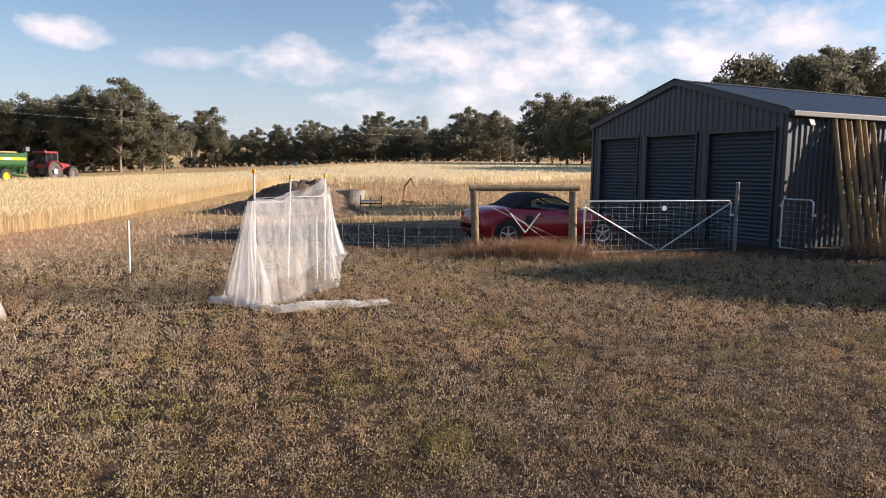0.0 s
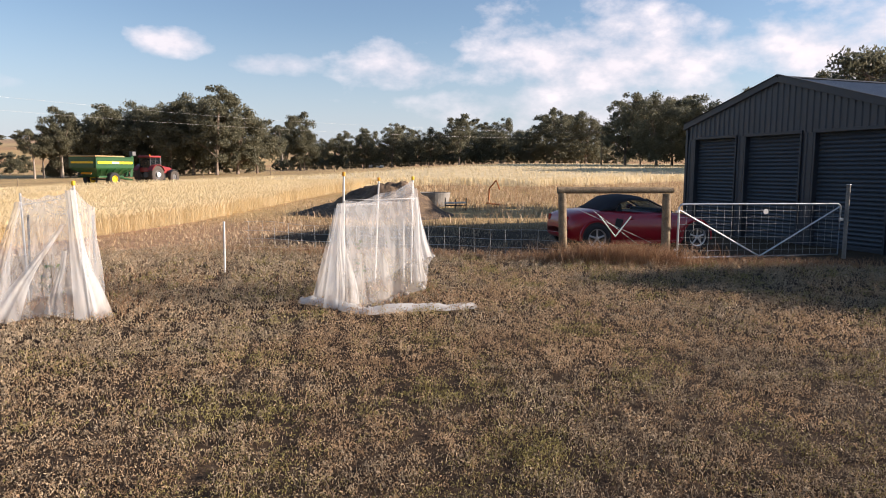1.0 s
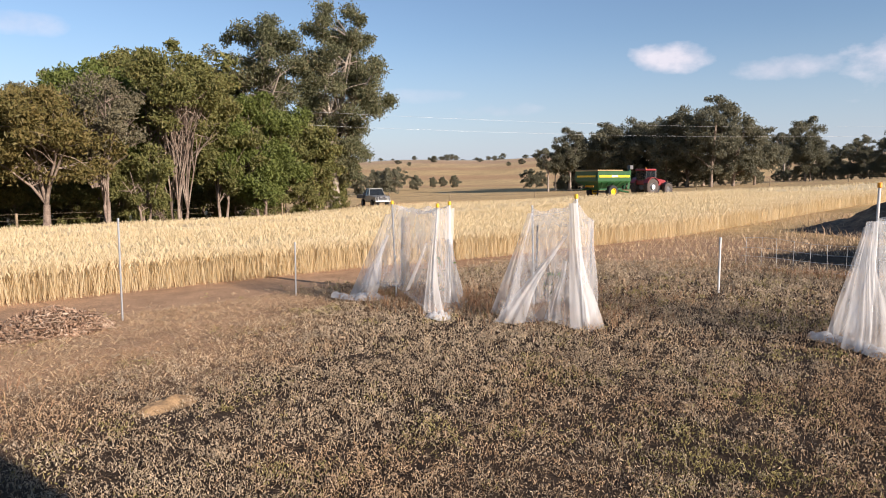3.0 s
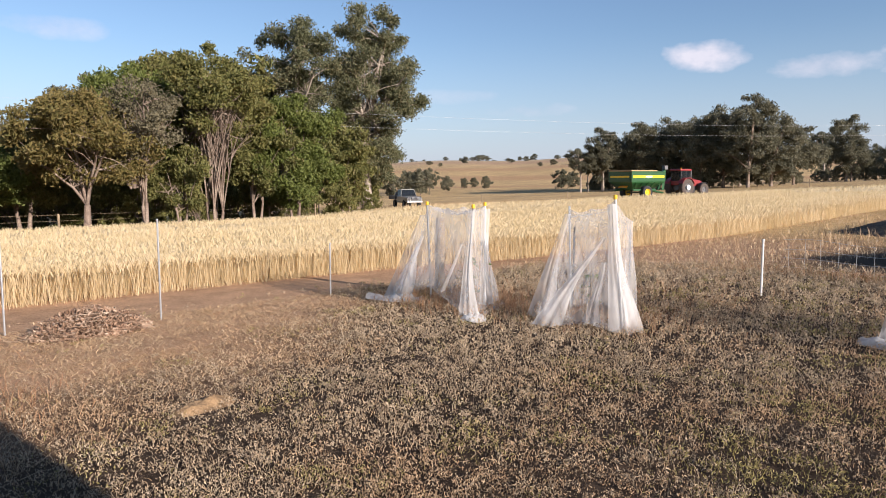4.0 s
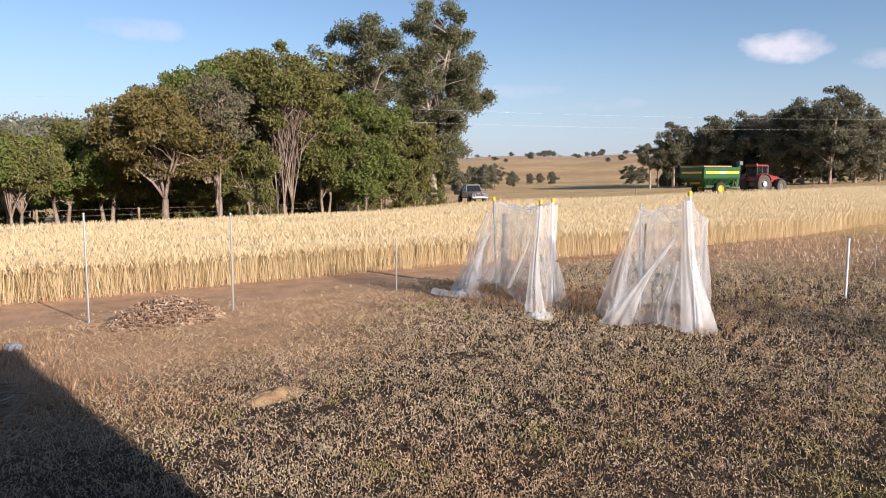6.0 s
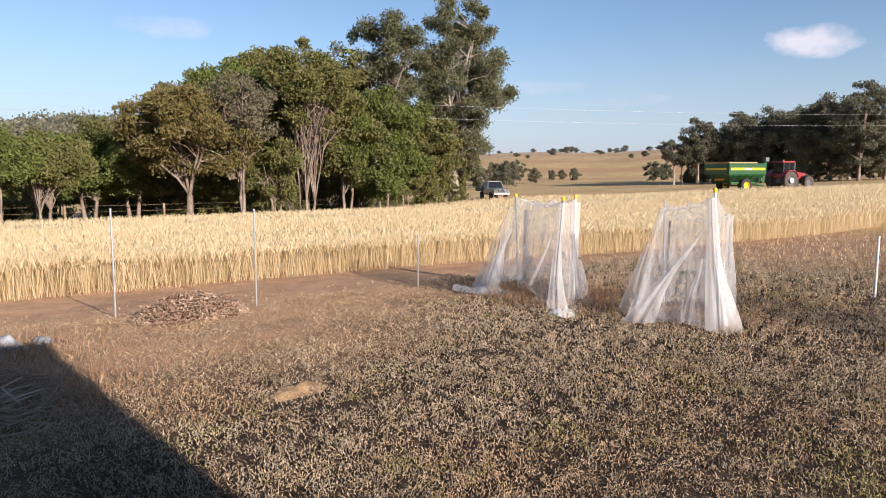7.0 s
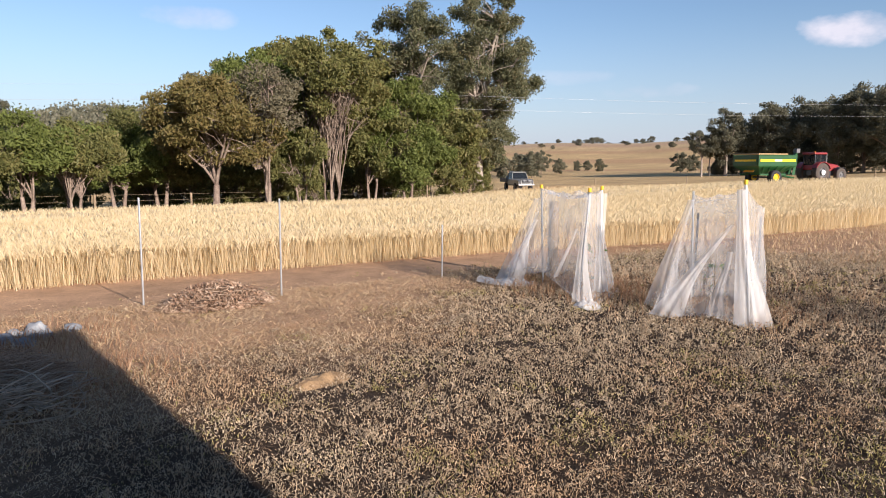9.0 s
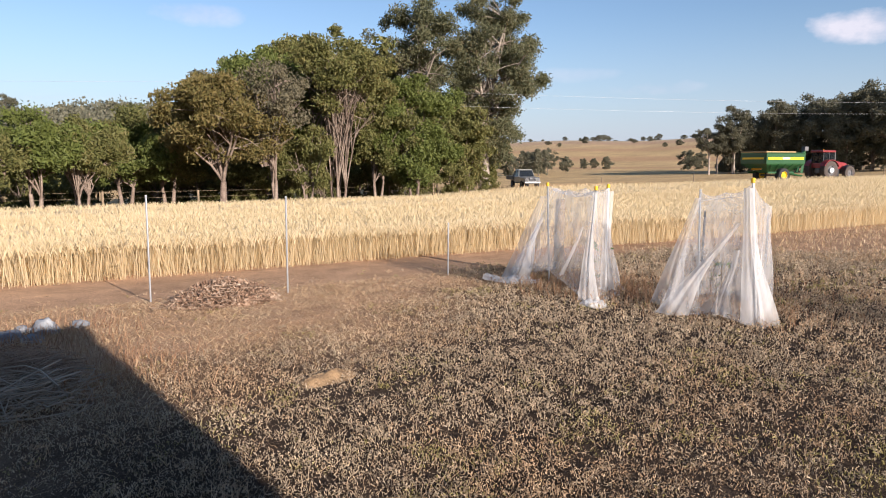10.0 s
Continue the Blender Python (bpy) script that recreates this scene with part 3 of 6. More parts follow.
# ---- gates and fences ----
def gate(name, a, b, top, label, brace, cell=0.16):
    """A tube gate filled with welded mesh, from a to b."""
    a, b = Vector((*a, 0)), Vector((*b, 0))
    d = (b - a)
    ln = d.length
    g = empty(name, Matrix.Translation(a) @ pose(0, 0, 0, 0, 0, math.degrees(math.atan2(d.y, d.x))), label, "gate")
    r, lo, rc = 0.02, 0.09, 0.09
    pts = []
    for cx, cz, s in ((rc, lo + rc * 0.3, 180), (ln - rc, lo + rc * 0.3, 270), (ln - rc, top - rc, 0), (rc, top - rc, 90)):
        if cz < top / 2:
            pts.append((0 if cx < ln / 2 else ln, 0, lo))
        else:
            for k in range(5):
                t = radians(s + 22.5 * k)
                pts.append((cx + rc * math.cos(t), 0, cz + rc * math.sin(t)))
    pts = pts + [pts[0]]
    part("gate_frame", tubes_mesh("gate_frame", [(pts, [r] * len(pts))], GALV, 10), None, g)
    if brace:
        mid = (ln * 0.5, 0, lo)
        rod("brace", (0.02, 0, top - 0.12), mid, 0.017, GALV, g)
        rod("brace", (ln - 0.02, 0, top - 0.06), mid, 0.017, GALV, g)
        part("sign_plate", cyl_bm(0.055, 0.006, (ln * 0.52, -0.03, top - 0.15), (90, 0, 0), 20), WHITE_TUBE, g, "small round white plate")
    runs = []
    n = int(ln / cell)
    for k in range(1, n):
        x = ln * k / n
        runs.append((line_pts((x, 0, lo), (x, 0, top)), [0.0022] * 2))
    m = int((top - lo) / 0.125)
    for k in range(1, m):
        z = lo + (top - lo) * k / m
        runs.append((line_pts((0, 0.004, z), (ln, 0.004, z)), [0.0022] * 2))
    part("wire_mesh", tubes_mesh("wire_mesh", runs, WIRE, 5), None, g)
    for z in (lo + 0.15, top - 0.15):
        part("hinge", box_bm(0.07, 0.05, 0.05, (-0.03, 0, z), 0.008), GALV, g)
    part("latch", box_bm(0.10, 0.03, 0.06, (ln + 0.03, 0, top - 0.32), 0.008), GALV, g)
    return g


gate("farm_gate", (2.86, 14.05), (6.30, 15.20), 1.14, "long galvanised tube gate with wire mesh and V brace", True)
gate("small_gate", (7.60, 15.55), (7.90, 14.80), 1.18, "narrow galvanised gate with rounded corners by the shed", False)

post = empty("gate_post", pose(6.47, 15.30, 0), "grey steel gate post beside the shed doors", "post")
rod("shaft", (0, 0, 0), (0, 0, 1.52), 0.04, CONCRETE, post, sides=16)
part("cap", cyl_bm(0.043, 0.02, (0, 0, 1.53), bevel=0.006), GALV, post)

stay = empty("strainer_frame", pose(0.66, 13.98, 0), "weathered log strainer frame with a top rail", "fence frame")
rod("log_post", (0, 0, 0), (-0.05, 0.02, 1.33), 0.085, LOG, stay, sides=16, r2=0.078)
rod("log_post", (2.05, 0.44, 0), (2.03, 0.44, 1.33), 0.092, LOG, stay, sides=16, r2=0.085)
rod("log_rail", (-0.14, 0.0, 1.385), (2.15, 0.46, 1.395), 0.065, LOG, stay, sides=14, r2=0.06)
rod("hung_brace", (0.70, 0.10, 0.88), (1.02, 0.17, 0.48), 0.012, WHITE_TUBE, stay, "thin white rod")
rod("hung_brace", (1.02, 0.17, 0.48), (1.32, 0.24, 0.88), 0.012, WHITE_TUBE, stay, "thin white rod")
part("tie_wire", tubes_mesh("tie_wire", [(line_pts((0.3, 0, 1.0), (1.75, 0.36, 0.35)), [0.004] * 2), (line_pts((0.55, 0, 1.0), (1.5, 0.3, 0.3)), [0.004] * 2)], WIRE, 5), None, stay)


def mesh_fence():
    """Low ring-lock fence between the yard and the drive."""
    f = empty("wire_fence", pose(-6.3, 14.85, 0), "low sagging galvanised wire mesh fence", "fence")
    ln = math.hypot(6.9, 0.9)
    f.matrix_world = Matrix.Translation((-6.3, 14.85, 0)) @ pose(0, 0, 0, 0, 0, math.degrees(math.atan2(-0.9, 6.9)))

    def sag(x, z):
        return z * (1 + 0.05 * math.sin(x * 1.3 + 1) + 0.04 * math.sin(x * 3.1))
    for z in (0.05, 0.22, 0.38, 0.57):
        pts = [(x, 0.01 * math.sin(4 * x), sag(x, z)) for x in np.linspace(0, ln, 40)]
        part("line_wire", tubes_mesh("line_wire", [(pts, [0.0032] * len(pts))], WIRE, 5), None, f)
    for k in range(int(ln / 0.32)):
        x = 0.1 + 0.32 * k
        lean = 0.02 * math.sin(k * 2.3)
        part("stay_wire", tubes_mesh("stay_wire", [(line_pts((x, 0, 0.03), (x + lean, 0, sag(x, 0.58))), [0.0032] * 2)], WIRE, 5), None, f)


mesh_fence()


def tall_post(x, y, h, label, r=0.014, material=GALV):
    p = empty("fence_post", pose(x, y, land(x, y)), label, "fence post", "posts along the firebreak")
    rod("shaft", (0, 0, -0.05), (0.005, 0.005, h), r, material, p, sides=10)
    part("cap", cyl_bm(r * 1.15, 0.02, (0.005, 0.005, h + 0.008)), material, p)


tall_post(-10.14, 2.12, 1.38, "slim galvanised tube fence post by the firebreak", 0.013)
tall_post(-9.83, 3.86, 1.33, "slim galvanised tube fence post by the firebreak", 0.013)
tall_post(-9.95, 6.58, 0.84, "short slim galvanised tube fence post", 0.013)
tall_post(-5.13, 11.22, 0.86, "short white tube post standing in dry grass", 0.017, WHITE_TUBE)
tall_post(-10.3, -0.15, 1.38, "slim galvanised tube fence post by the firebreak", 0.013)


# ---- netted saplings ----
def net_guard(label, tops, feet, stakes, seed, folds=26, trail=None, drop=0.05, swags=(), bulge=None):
    """Stakes with caps, draped in white netting. tops and feet: matching corners all round; stakes: (foot, tip, cap, material)."""
    g = empty("netted_guard", pose(*feet[0][:2], 0), label, "plant guard", "netted saplings")
    inv = g.matrix_world.inverted()
    r = np.random.default_rng(seed)
    for foot, tip, cap, mt in stakes:
        a, b = inv @ Vector(foot), inv @ Vector(tip)
        s = rod("stake", a, b, 0.014, mt, g, sides=10)
        if cap:
            part("cap", cyl_bm(0.023, 0.055, tuple(b + Vector((0, 0, 0.0))), bevel=0.008, sides=16), cap, s, "yellow plastic cap")
    n, m, k = len(tops), 34, 240
    t, f = np.array(tops), np.array(feet)
    u = np.linspace(0, n, k, endpoint=False)
    i0 = np.floor(u).astype(int)
    w = (u - i0)[:, None]
    ws = w * w * (3 - 2 * w)
    top = t[i0 % n] * (1 - w) + t[(i0 + 1) % n] * w
    top[:, 2] -= drop * np.sin(np.pi * w[:, 0])
    foot = f[i0 % n] * (1 - ws) + f[(i0 + 1) % n] * ws
    bulge = np.ones(n) if bulge is None else np.array(bulge)
    power = bulge[i0 % n] * (1 - ws[:, 0]) + bulge[(i0 + 1) % n] * ws[:, 0]
    mid = f.mean(0)
    out = foot[:, :2] - mid[:2]
    out /= np.linalg.norm(out, axis=1)[:, None] + 1e-6
    kk = np.arange(k)
    creases = [(r.uniform(0, k), r.uniform(1.6, 5.0), r.uniform(0.25, 1.0) * r.choice((-1, 1, 1)), r.normal(0, 10), r.uniform(0, 0.55)) for _ in range(folds)]
    swell = np.interp(kk, np.linspace(0, k, 17), np.append(r.normal(0, 1, 16), 0.0))
    fine = np.convolve(np.tile(r.normal(0, 1, k), 3), np.ones(3) / 3, "same")[k:2 * k]
    ph = np.cumsum(r.uniform(0.1, 1.9, k)) * 0.5
    vs = []
    for j in range(m + 1):
        v = j / m
        q = top * (1 - v) + foot * v
        k_out = (v ** power)[:, None]
        q[:, :2] = top[:, :2] * (1 - k_out) + foot[:, :2] * k_out
        bow = v * (1 - v)
        push = 0.05 * swell * v
        for c0, wd, amp, slant, start in creases:
            d = (kk - c0 - slant * v + k / 2) % k - k / 2
            g_w = wd * (0.6 + 0.9 * v)
            push = push + 0.055 * amp * max(0.0, v - start * 0.6) ** 0.7 * np.exp(-(d / g_w) ** 2)
        q[:, :2] += out * (push - 0.07 * bow + 0.003 * fine)[:, None]
        q[:, 2] += 0.006 * fine * v
        q[:, 2] = np.maximum(q[:, 2], 0.02 + 0.01 * np.abs(fine))
        vs.append(q)
    # bunched hem
    for j in range(3):
        q = vs[m].copy()
        q[:, :2] += out * (0.02 + 0.03 * j + 0.015 * fine)[:, None]
        q[:, 2] = np.maximum(0.012, q[:, 2] + 0.02 * math.sin(2.1 * j) * np.abs(fine) - 0.012 * j)
        vs.append(q)
    m += 3
    v = np.concatenate(vs)
    i, j = np.meshgrid(np.arange(m), np.arange(k), indexing="ij")
    jn = (j + 1) % k
    faces = np.stack([i * k + j, i * k + jn, (i + 1) * k + jn, (i + 1) * k + j], -1).reshape(-1, 4)
    # the roof of the tent
    rings = [top]
    cen = top.mean(0)
    cen[2] -= 0.10
    for s in (0.75, 0.5, 0.25, 0.03):
        q = cen + (top - cen) * s
        q[:, 2] += 0.02 * np.sin(ph * 0.5) * s
        rings.append(q)
    base = len(v)
    v = np.concatenate([v] + rings)
    i, j = np.meshgrid(np.arange(len(rings) - 1), np.arange(k), indexing="ij")
    jn = (j + 1) % k
    faces = np.concatenate([faces, base + np.stack([i * k + j, i * k + jn, (i + 1) * k + jn, (i + 1) * k + j], -1).reshape(-1, 4)])
    org = np.array(g.matrix_world.translation)
    part("netting", mesh_np("netting", v - org, faces, NET, True), None, g, "white translucent insect netting in folds")
    # gathered swags: pleated strips that hang from the top to the hem
    for a, b, wa, wb, side, pleats in swags:
        a, b = np.array(a, float), np.array(b, float)
        sd = np.array([math.cos(radians(side)), math.sin(radians(side)), 0.0])
        nm = np.array([-sd[1], sd[0], 0.0])
        if np.dot(nm[:2], (np.array([0.0, 0.0]) - a[:2])) < 0:
            nm = -nm
        cc = np.linspace(-1, 1, pleats * 6 + 1)
        jit = np.convolve(np.cumsum(r.uniform(0.0, 1.6, len(cc)) ** 2), np.ones(3) / 3, "same")
        lay = []
        for v in np.linspace(0, 1, 22):
            p = a * (1 - v) + b * v + sd * 0.05 * wb / 0.4 * math.sin(4.2 * v + 11 * wa + 7 * wb) * v
            wd = (wa * (1 - v) + wb * 0.95 * v ** 1.4) * (1 + 0.16 * math.sin(5 * v + 9 * wb))
            zig = np.sin(jit * 0.55 + 2.2 * v * np.sin(cc * 3) + 1.5 * v) * (0.006 + 0.018 * v) * (0.5 + 0.5 * np.cos(cc * 5 + v))
            row = p + np.outer(cc * wd * 0.5, sd) + np.outer(zig + 0.03 + 0.02 * np.cos(cc * 2), nm)
            row[:, 2] = np.maximum(0.015, row[:, 2] + 0.01 * np.sin(jit * 0.7) * v)
            lay.append(row)
        v2 = np.concatenate(lay)
        nc = len(cc)
        i, j = np.meshgrid(np.arange(21), np.arange(nc - 1), indexing="ij")
        f2 = np.stack([i * nc + j, i * nc + j + 1, (i + 1) * nc + j + 1, (i + 1) * nc + j], -1).reshape(-1, 4)
        part("gathered_fold", mesh_np("gathered_fold", v2 - org, f2, NET_FOLDED, True), None, g, "white netting gathered in pleats")
    for path, width in trail or ():
        p = np.array(path, float)
        seg = np.linspace(0, len(p) - 1, 60)
        c = np.stack([np.interp(seg, np.arange(len(p)), p[:, d]) for d in range(2)], 1)
        d = np.gradient(c, axis=0)
        d /= np.linalg.norm(d, axis=1)[:, None]
        side = np.stack([-d[:, 1], d[:, 0]], 1)
        ww = width * (0.35 + 0.65 * np.sin(np.pi * np.linspace(0.12, 0.93, 60)) + 0.04 * r.normal(0, 1, 60))
        humps = np.interp(seg, np.linspace(0, len(p) - 1, 11), r.uniform(0.3, 1.6, 11))
        cols = []
        for a in np.linspace(-1, 1, 13):
            xy = c + side * (a * ww * (1 + 0.03 * r.normal(0, 1, 60)))[:, None]
            z = 0.015 + (1 - a * a) * 0.055 * humps + 0.012 * np.sin(a * 9 + seg * 1.7) + 0.006 * np.abs(r.normal(0, 1, 60))
            cols.append(np.stack([xy[:, 0], xy[:, 1], np.maximum(z, 0.012)], 1))
        v2 = np.concatenate(cols)
        i, j = np.meshgrid(np.arange(12), np.arange(59), indexing="ij")
        f2 = np.stack([i * 60 + j, i * 60 + j + 1, (i + 1) * 60 + j + 1, (i + 1) * 60 + j], -1).reshape(-1, 4)
        v3 = v2.copy()
        v3[:, 2] = np.maximum(0.008, v3[:, 2] * 0.55)
        v3[:, :2] += 0.02
        both = np.concatenate([v2, v3]) - org
        part("trailing_hem", mesh_np("trailing_hem", both, np.concatenate([f2, f2 + len(v2)]), NET_HEAP, True), None, g, "netting crumpled on the grass")
    return g


SAP_BARK = plain("sapling bark", (0.22, 0.17, 0.11), 0.9)
SAP_LEAF = leaf_mat("sapling leaves", [(0.04, 0.07, 0.02), (0.08, 0.13, 0.035), (0.16, 0.2, 0.07)], 0.3, 4.0)


def sapling(x, y, h, seed, leafy=60):
    s = empty("sapling", pose(x, y, 0), "thin young sapling inside the netting", "sapling")
    r = np.random.default_rng(seed)
    runs = [([(0, 0, 0), (0.02, 0.01, h * 0.5), (0.0, 0.03, h)], [0.010, 0.008, 0.004])]
    for k in range(7):
        z = h * (0.3 + 0.09 * k)
        a = r.uniform(0, 6.3)
        runs.append(([(0.01, 0.01, z), (0.08 * math.cos(a), 0.08 * math.sin(a), z + 0.12), (0.12 * math.cos(a), 0.12 * math.sin(a), z + 0.28)], [0.006, 0.004, 0.002]))
    part("stem", tubes_mesh("stem", runs, SAP_BARK, 5), None, s)
    c = np.stack([r.normal(0, 0.11, leafy), r.normal(0, 0.11, leafy), r.uniform(0.3, 1.05, leafy) * h], 1)
    part("foliage", leaf_cloud("foliage", c, 0.085, 0.4, r, SAP_LEAF), None, s)


def leaf_cloud(name, centres, size, narrow, r, material, droop=0.5):
    """One diamond-shaped leaf at each place."""
    n = len(centres)
    d = r.normal(0, 1, (n, 3))
    d[:, 2] -= droop
    d /= np.linalg.norm(d, axis=1)[:, None]
    e = np.cross(d, r.normal(0, 1, (n, 3)))
    e /= np.linalg.norm(e, axis=1)[:, None] + 1e-9
    s = size * r.uniform(0.6, 1.35, n)[:, None]
    bend = np.cross(d, e) * s * 0.12
    v = np.stack([centres - d * s * 0.5, centres + e * s * narrow * 0.5 + bend, centres + d * s * 0.5, centres - e * s * narrow * 0.5 + bend], 1).reshape(-1, 3)
    return mesh_np(name, v, np.arange(4 * n).reshape(n, 4), material)


net_guard("white netting tent over stakes with long folds",
          [(-5.25, 7.55, 1.55), (-5.75, 7.78, 1.43), (-6.30, 8.03, 1.41), (-6.52, 8.32, 1.22), (-5.98, 8.55, 1.14), (-5.48, 8.28, 1.26)],
          [(-5.02, 7.44, 0.02), (-5.50, 7.38, 0.12), (-5.98, 7.05, 0.03), (-6.42, 7.80, 0.05), (-6.15, 8.55, 0.1), (-5.45, 8.22, 0.03)],
          [((-5.17, 7.62, 0), (-5.25, 7.55, 1.58), YELLOW_CAP, WHITE_TUBE), ((-6.36, 8.15, 0), (-6.30, 8.03, 1.44), None, GALV), ((-6.45, 8.3, 0), (-6.42, 8.3, 1.15), None, BLACK_IRON), ((-5.6, 8.4, 0), (-5.6, 8.4, 1.15), None, BLACK_IRON)], 3, 30,
          swags=[((-5.27, 7.50, 1.5), (-5.07, 7.46, 0.02), 0.10, 0.38, 40, 4), ((-5.27, 7.52, 1.5), (-5.20, 7.74, 0.02), 0.05, 0.28, 75, 3), ((-5.42, 7.58, 1.10), (-5.88, 7.03, 0.04), 0.05, 0.34, 30, 3),
                 ((-6.26, 7.95, 1.34), (-6.30, 7.42, 0.04), 0.08, 0.36, 30, 3), ((-5.40, 7.55, 0.8), (-5.45, 7.40, 0.08), 0.05, 0.22, 30, 2), ((-5.27, 7.50, 1.42), (-6.28, 7.97, 1.30), 0.06, 0.08, 90, 1)],
          bulge=(0.75, 0.9, 1.0, 0.9, 0.9, 0.7))
net_guard("white netting draped over stakes, hem lifted off the grass",
          [(-8.21, 7.16, 1.45), (-7.66, 7.07, 1.42), (-7.11, 7.03, 1.43), (-7.46, 7.60, 1.44), (-8.11, 7.80, 1.41), (-8.46, 7.55, 1.41)],
          [(-8.46, 7.00, 0.30), (-7.71, 6.82, 0.36), (-6.93, 6.75, 0.04), (-7.29, 7.70, 0.06), (-8.41, 8.15, 0.2), (-9.16, 7.20, 0.03)],
          [((-8.36, 7.35, 0), (-8.21, 7.16, 1.47), YELLOW_CAP, GALV), ((-7.41, 7.17, 0), (-7.11, 7.03, 1.45), YELLOW_CAP, GALV), ((-7.51, 7.65, 0), (-7.46, 7.60, 1.46), YELLOW_CAP, WHITE_TUBE)], 5, 18,
          swags=[((-8.26, 7.13, 1.3), (-8.76, 6.97, 0.03), 0.10, 0.50, 20, 6), ((-8.23, 7.11, 1.0), (-8.51, 6.95, 0.25), 0.05, 0.3, 20, 4), ((-7.09, 6.97, 1.4), (-6.96, 6.77, 0.05), 0.08, 0.26, 60, 5), ((-7.26, 6.97, 0.95), (-7.46, 6.81, 0.3), 0.03, 0.08, 30, 3), ((-7.26, 7.40, 1.4), (-7.16, 7.30, 0.1), 0.12, 0.2, 60, 3)],
          trail=[([(-8.41, 7.20), (-8.71, 6.95), (-9.16, 6.75)], 0.16), ([(-6.91, 6.90), (-6.79, 6.70), (-6.74, 6.55)], 0.15)])
net_guard("white netting hung on three capped stakes, hem trailing on the grass",
          [(-2.42, 8.87, 1.36), (-2.05, 9.30, 1.36), (-1.70, 9.80, 1.40), (-1.75, 10.25, 1.62), (-2.2, 9.95, 1.42), (-2.62, 9.24, 1.30)],
          [(-2.25, 8.45, 0.03), (-1.90, 8.95, 0.06), (-1.50, 9.28, 0.20), (-1.50, 9.92, 0.55), (-2.2, 10.3, 0.12), (-2.92, 9.4, 0.03)],
          [((-2.46, 8.95, 0), (-2.42, 8.87, 1.70), ORANGE_CAP, WHITE_TUBE), ((-2.38, 10.5, 0), (-2.27, 10.3, 1.62), ORANGE_CAP, WHITE_TUBE), ((-1.80, 10.4, 0), (-1.75, 10.25, 1.64), YELLOW_CAP, WHITE_TUBE), ((-1.95, 10.6, 0), (-1.95, 10.6, 1.02), None, WHITE_TUBE)], 9, 14,
          swags=[((-2.45, 8.82, 1.33), (-2.42, 8.5, 0.03), 0.10, 0.46, 20, 7), ((-2.6, 9.1, 1.25), (-2.8, 9.0, 0.03), 0.08, 0.40, 60, 5), ((-1.68, 9.95, 1.5), (-1.52, 9.85, 0.52), 0.06, 0.26, 40, 3), ((-1.64, 9.8, 1.38), (-1.52, 9.4, 0.25), 0.05, 0.2, 30, 4), ((-2.42, 8.80, 1.37), (-1.68, 9.76, 1.36), 0.10, 0.12, 90, 3)],
          trail=[([(-2.35, 8.5), (-2.0, 8.35), (-1.5, 8.62), (-1.1, 8.7), (-0.72, 8.9)], 0.17), ([(-2.35, 8.6), (-2.6, 8.75), (-3.02, 8.85)], 0.12)])
sapling(-5.9, 7.95, 0.6, 1, 16)
sapling(-7.5, 7.35, 0.7, 2, 44)
sapling(-2.35, 9.5, 0.8, 3, 18)
stump = empty("log_stake", pose(-8.86, 7.95, land(-8.86, 7.95)), "round weathered timber post behind the netting", "post")
rod("shaft", (0, 0, -0.05), (0.02, 0.02, 1.22), 0.075, LOG, stump, sides=16)


# ---- heaps and loose things ----
def brush(name, at, rx, ry, h, n, label, material, leaves=0, seed=1, long=0.9, thick=0.006):
    g = empty(name, pose(at[0], at[1], land(*at)), label, "brush pile")
    r = np.random.default_rng(seed)
    runs = []
    for k in range(n):
        a, q = r.uniform(0, 6.3), math.sqrt(r.uniform(0, 1))
        x, y = rx * q * math.cos(a), ry * q * math.sin(a)
        z = h * (1 - q * q) * r.uniform(0.1, 1.0) + 0.01
        b, l, up = r.uniform(0, 6.3), long * r.uniform(0.3, 1.0), r.uniform(-0.25, 0.35)
        p = np.array([x, y, z])
        d = np.array([math.cos(b), math.sin(b), up]) * l
        w = r.normal(0, 0.16 * l, 3) * np.array([1, 1, 0.5])
        pts = [p + d * (u - 0.5) + w * (1 - (2 * u - 1) ** 2) + r.normal(0, 0.012 * l, 3) for u in (0, 0.25, 0.5, 0.75, 1.0)]
        pts = [(c[0], c[1], max(0.01, c[2])) for c in pts]
        t = thick * r.uniform(0.5, 1.6)
        runs.append((pts, [t, t * 0.9, t * 0.75, t * 0.55, t * 0.3]))
    if n < 200:
        for run in runs:
            part("branch", tubes_mesh("branch", [run], material, 5), None, g)
    else:
        part("branchwork", tubes_mesh("branchwork", runs, material, 4), None, g)
    if leaves:
        a, q = r.uniform(0, 6.3, leaves), np.sqrt(r.uniform(0, 1, leaves))
        c = np.stack([rx * q * np.cos(a), ry * q * np.sin(a), 0.02 + h * (1 - q * q) * r.uniform(0, 1.05, leaves)], 1)
        part("dead_leaves", leaf_cloud("dead_leaves", c, 0.056, 0.5, r, DEAD_LEAF), None, g)


brush("brush_pile", (-9.62, 2.93), 0.5, 0.72, 0.29, 420, "low heap of dead leafy prunings on bare soil", TWIG, 5200, 4, 0.5, 0.004)
brush("branch_heap", (-6.45, 0.55), 0.42, 0.45, 0.26, 190, "heap of bare grey branches in the house shade", GREY_TWIG, 0, 6, 0.95, 0.005)
brush("cut_grass_heap", (-6.95, 0.55), 0.5, 0.5, 0.30, 1500, "heap of cut dry grass in the house shade", TWIG, 0, 8, 0.5, 0.0022)


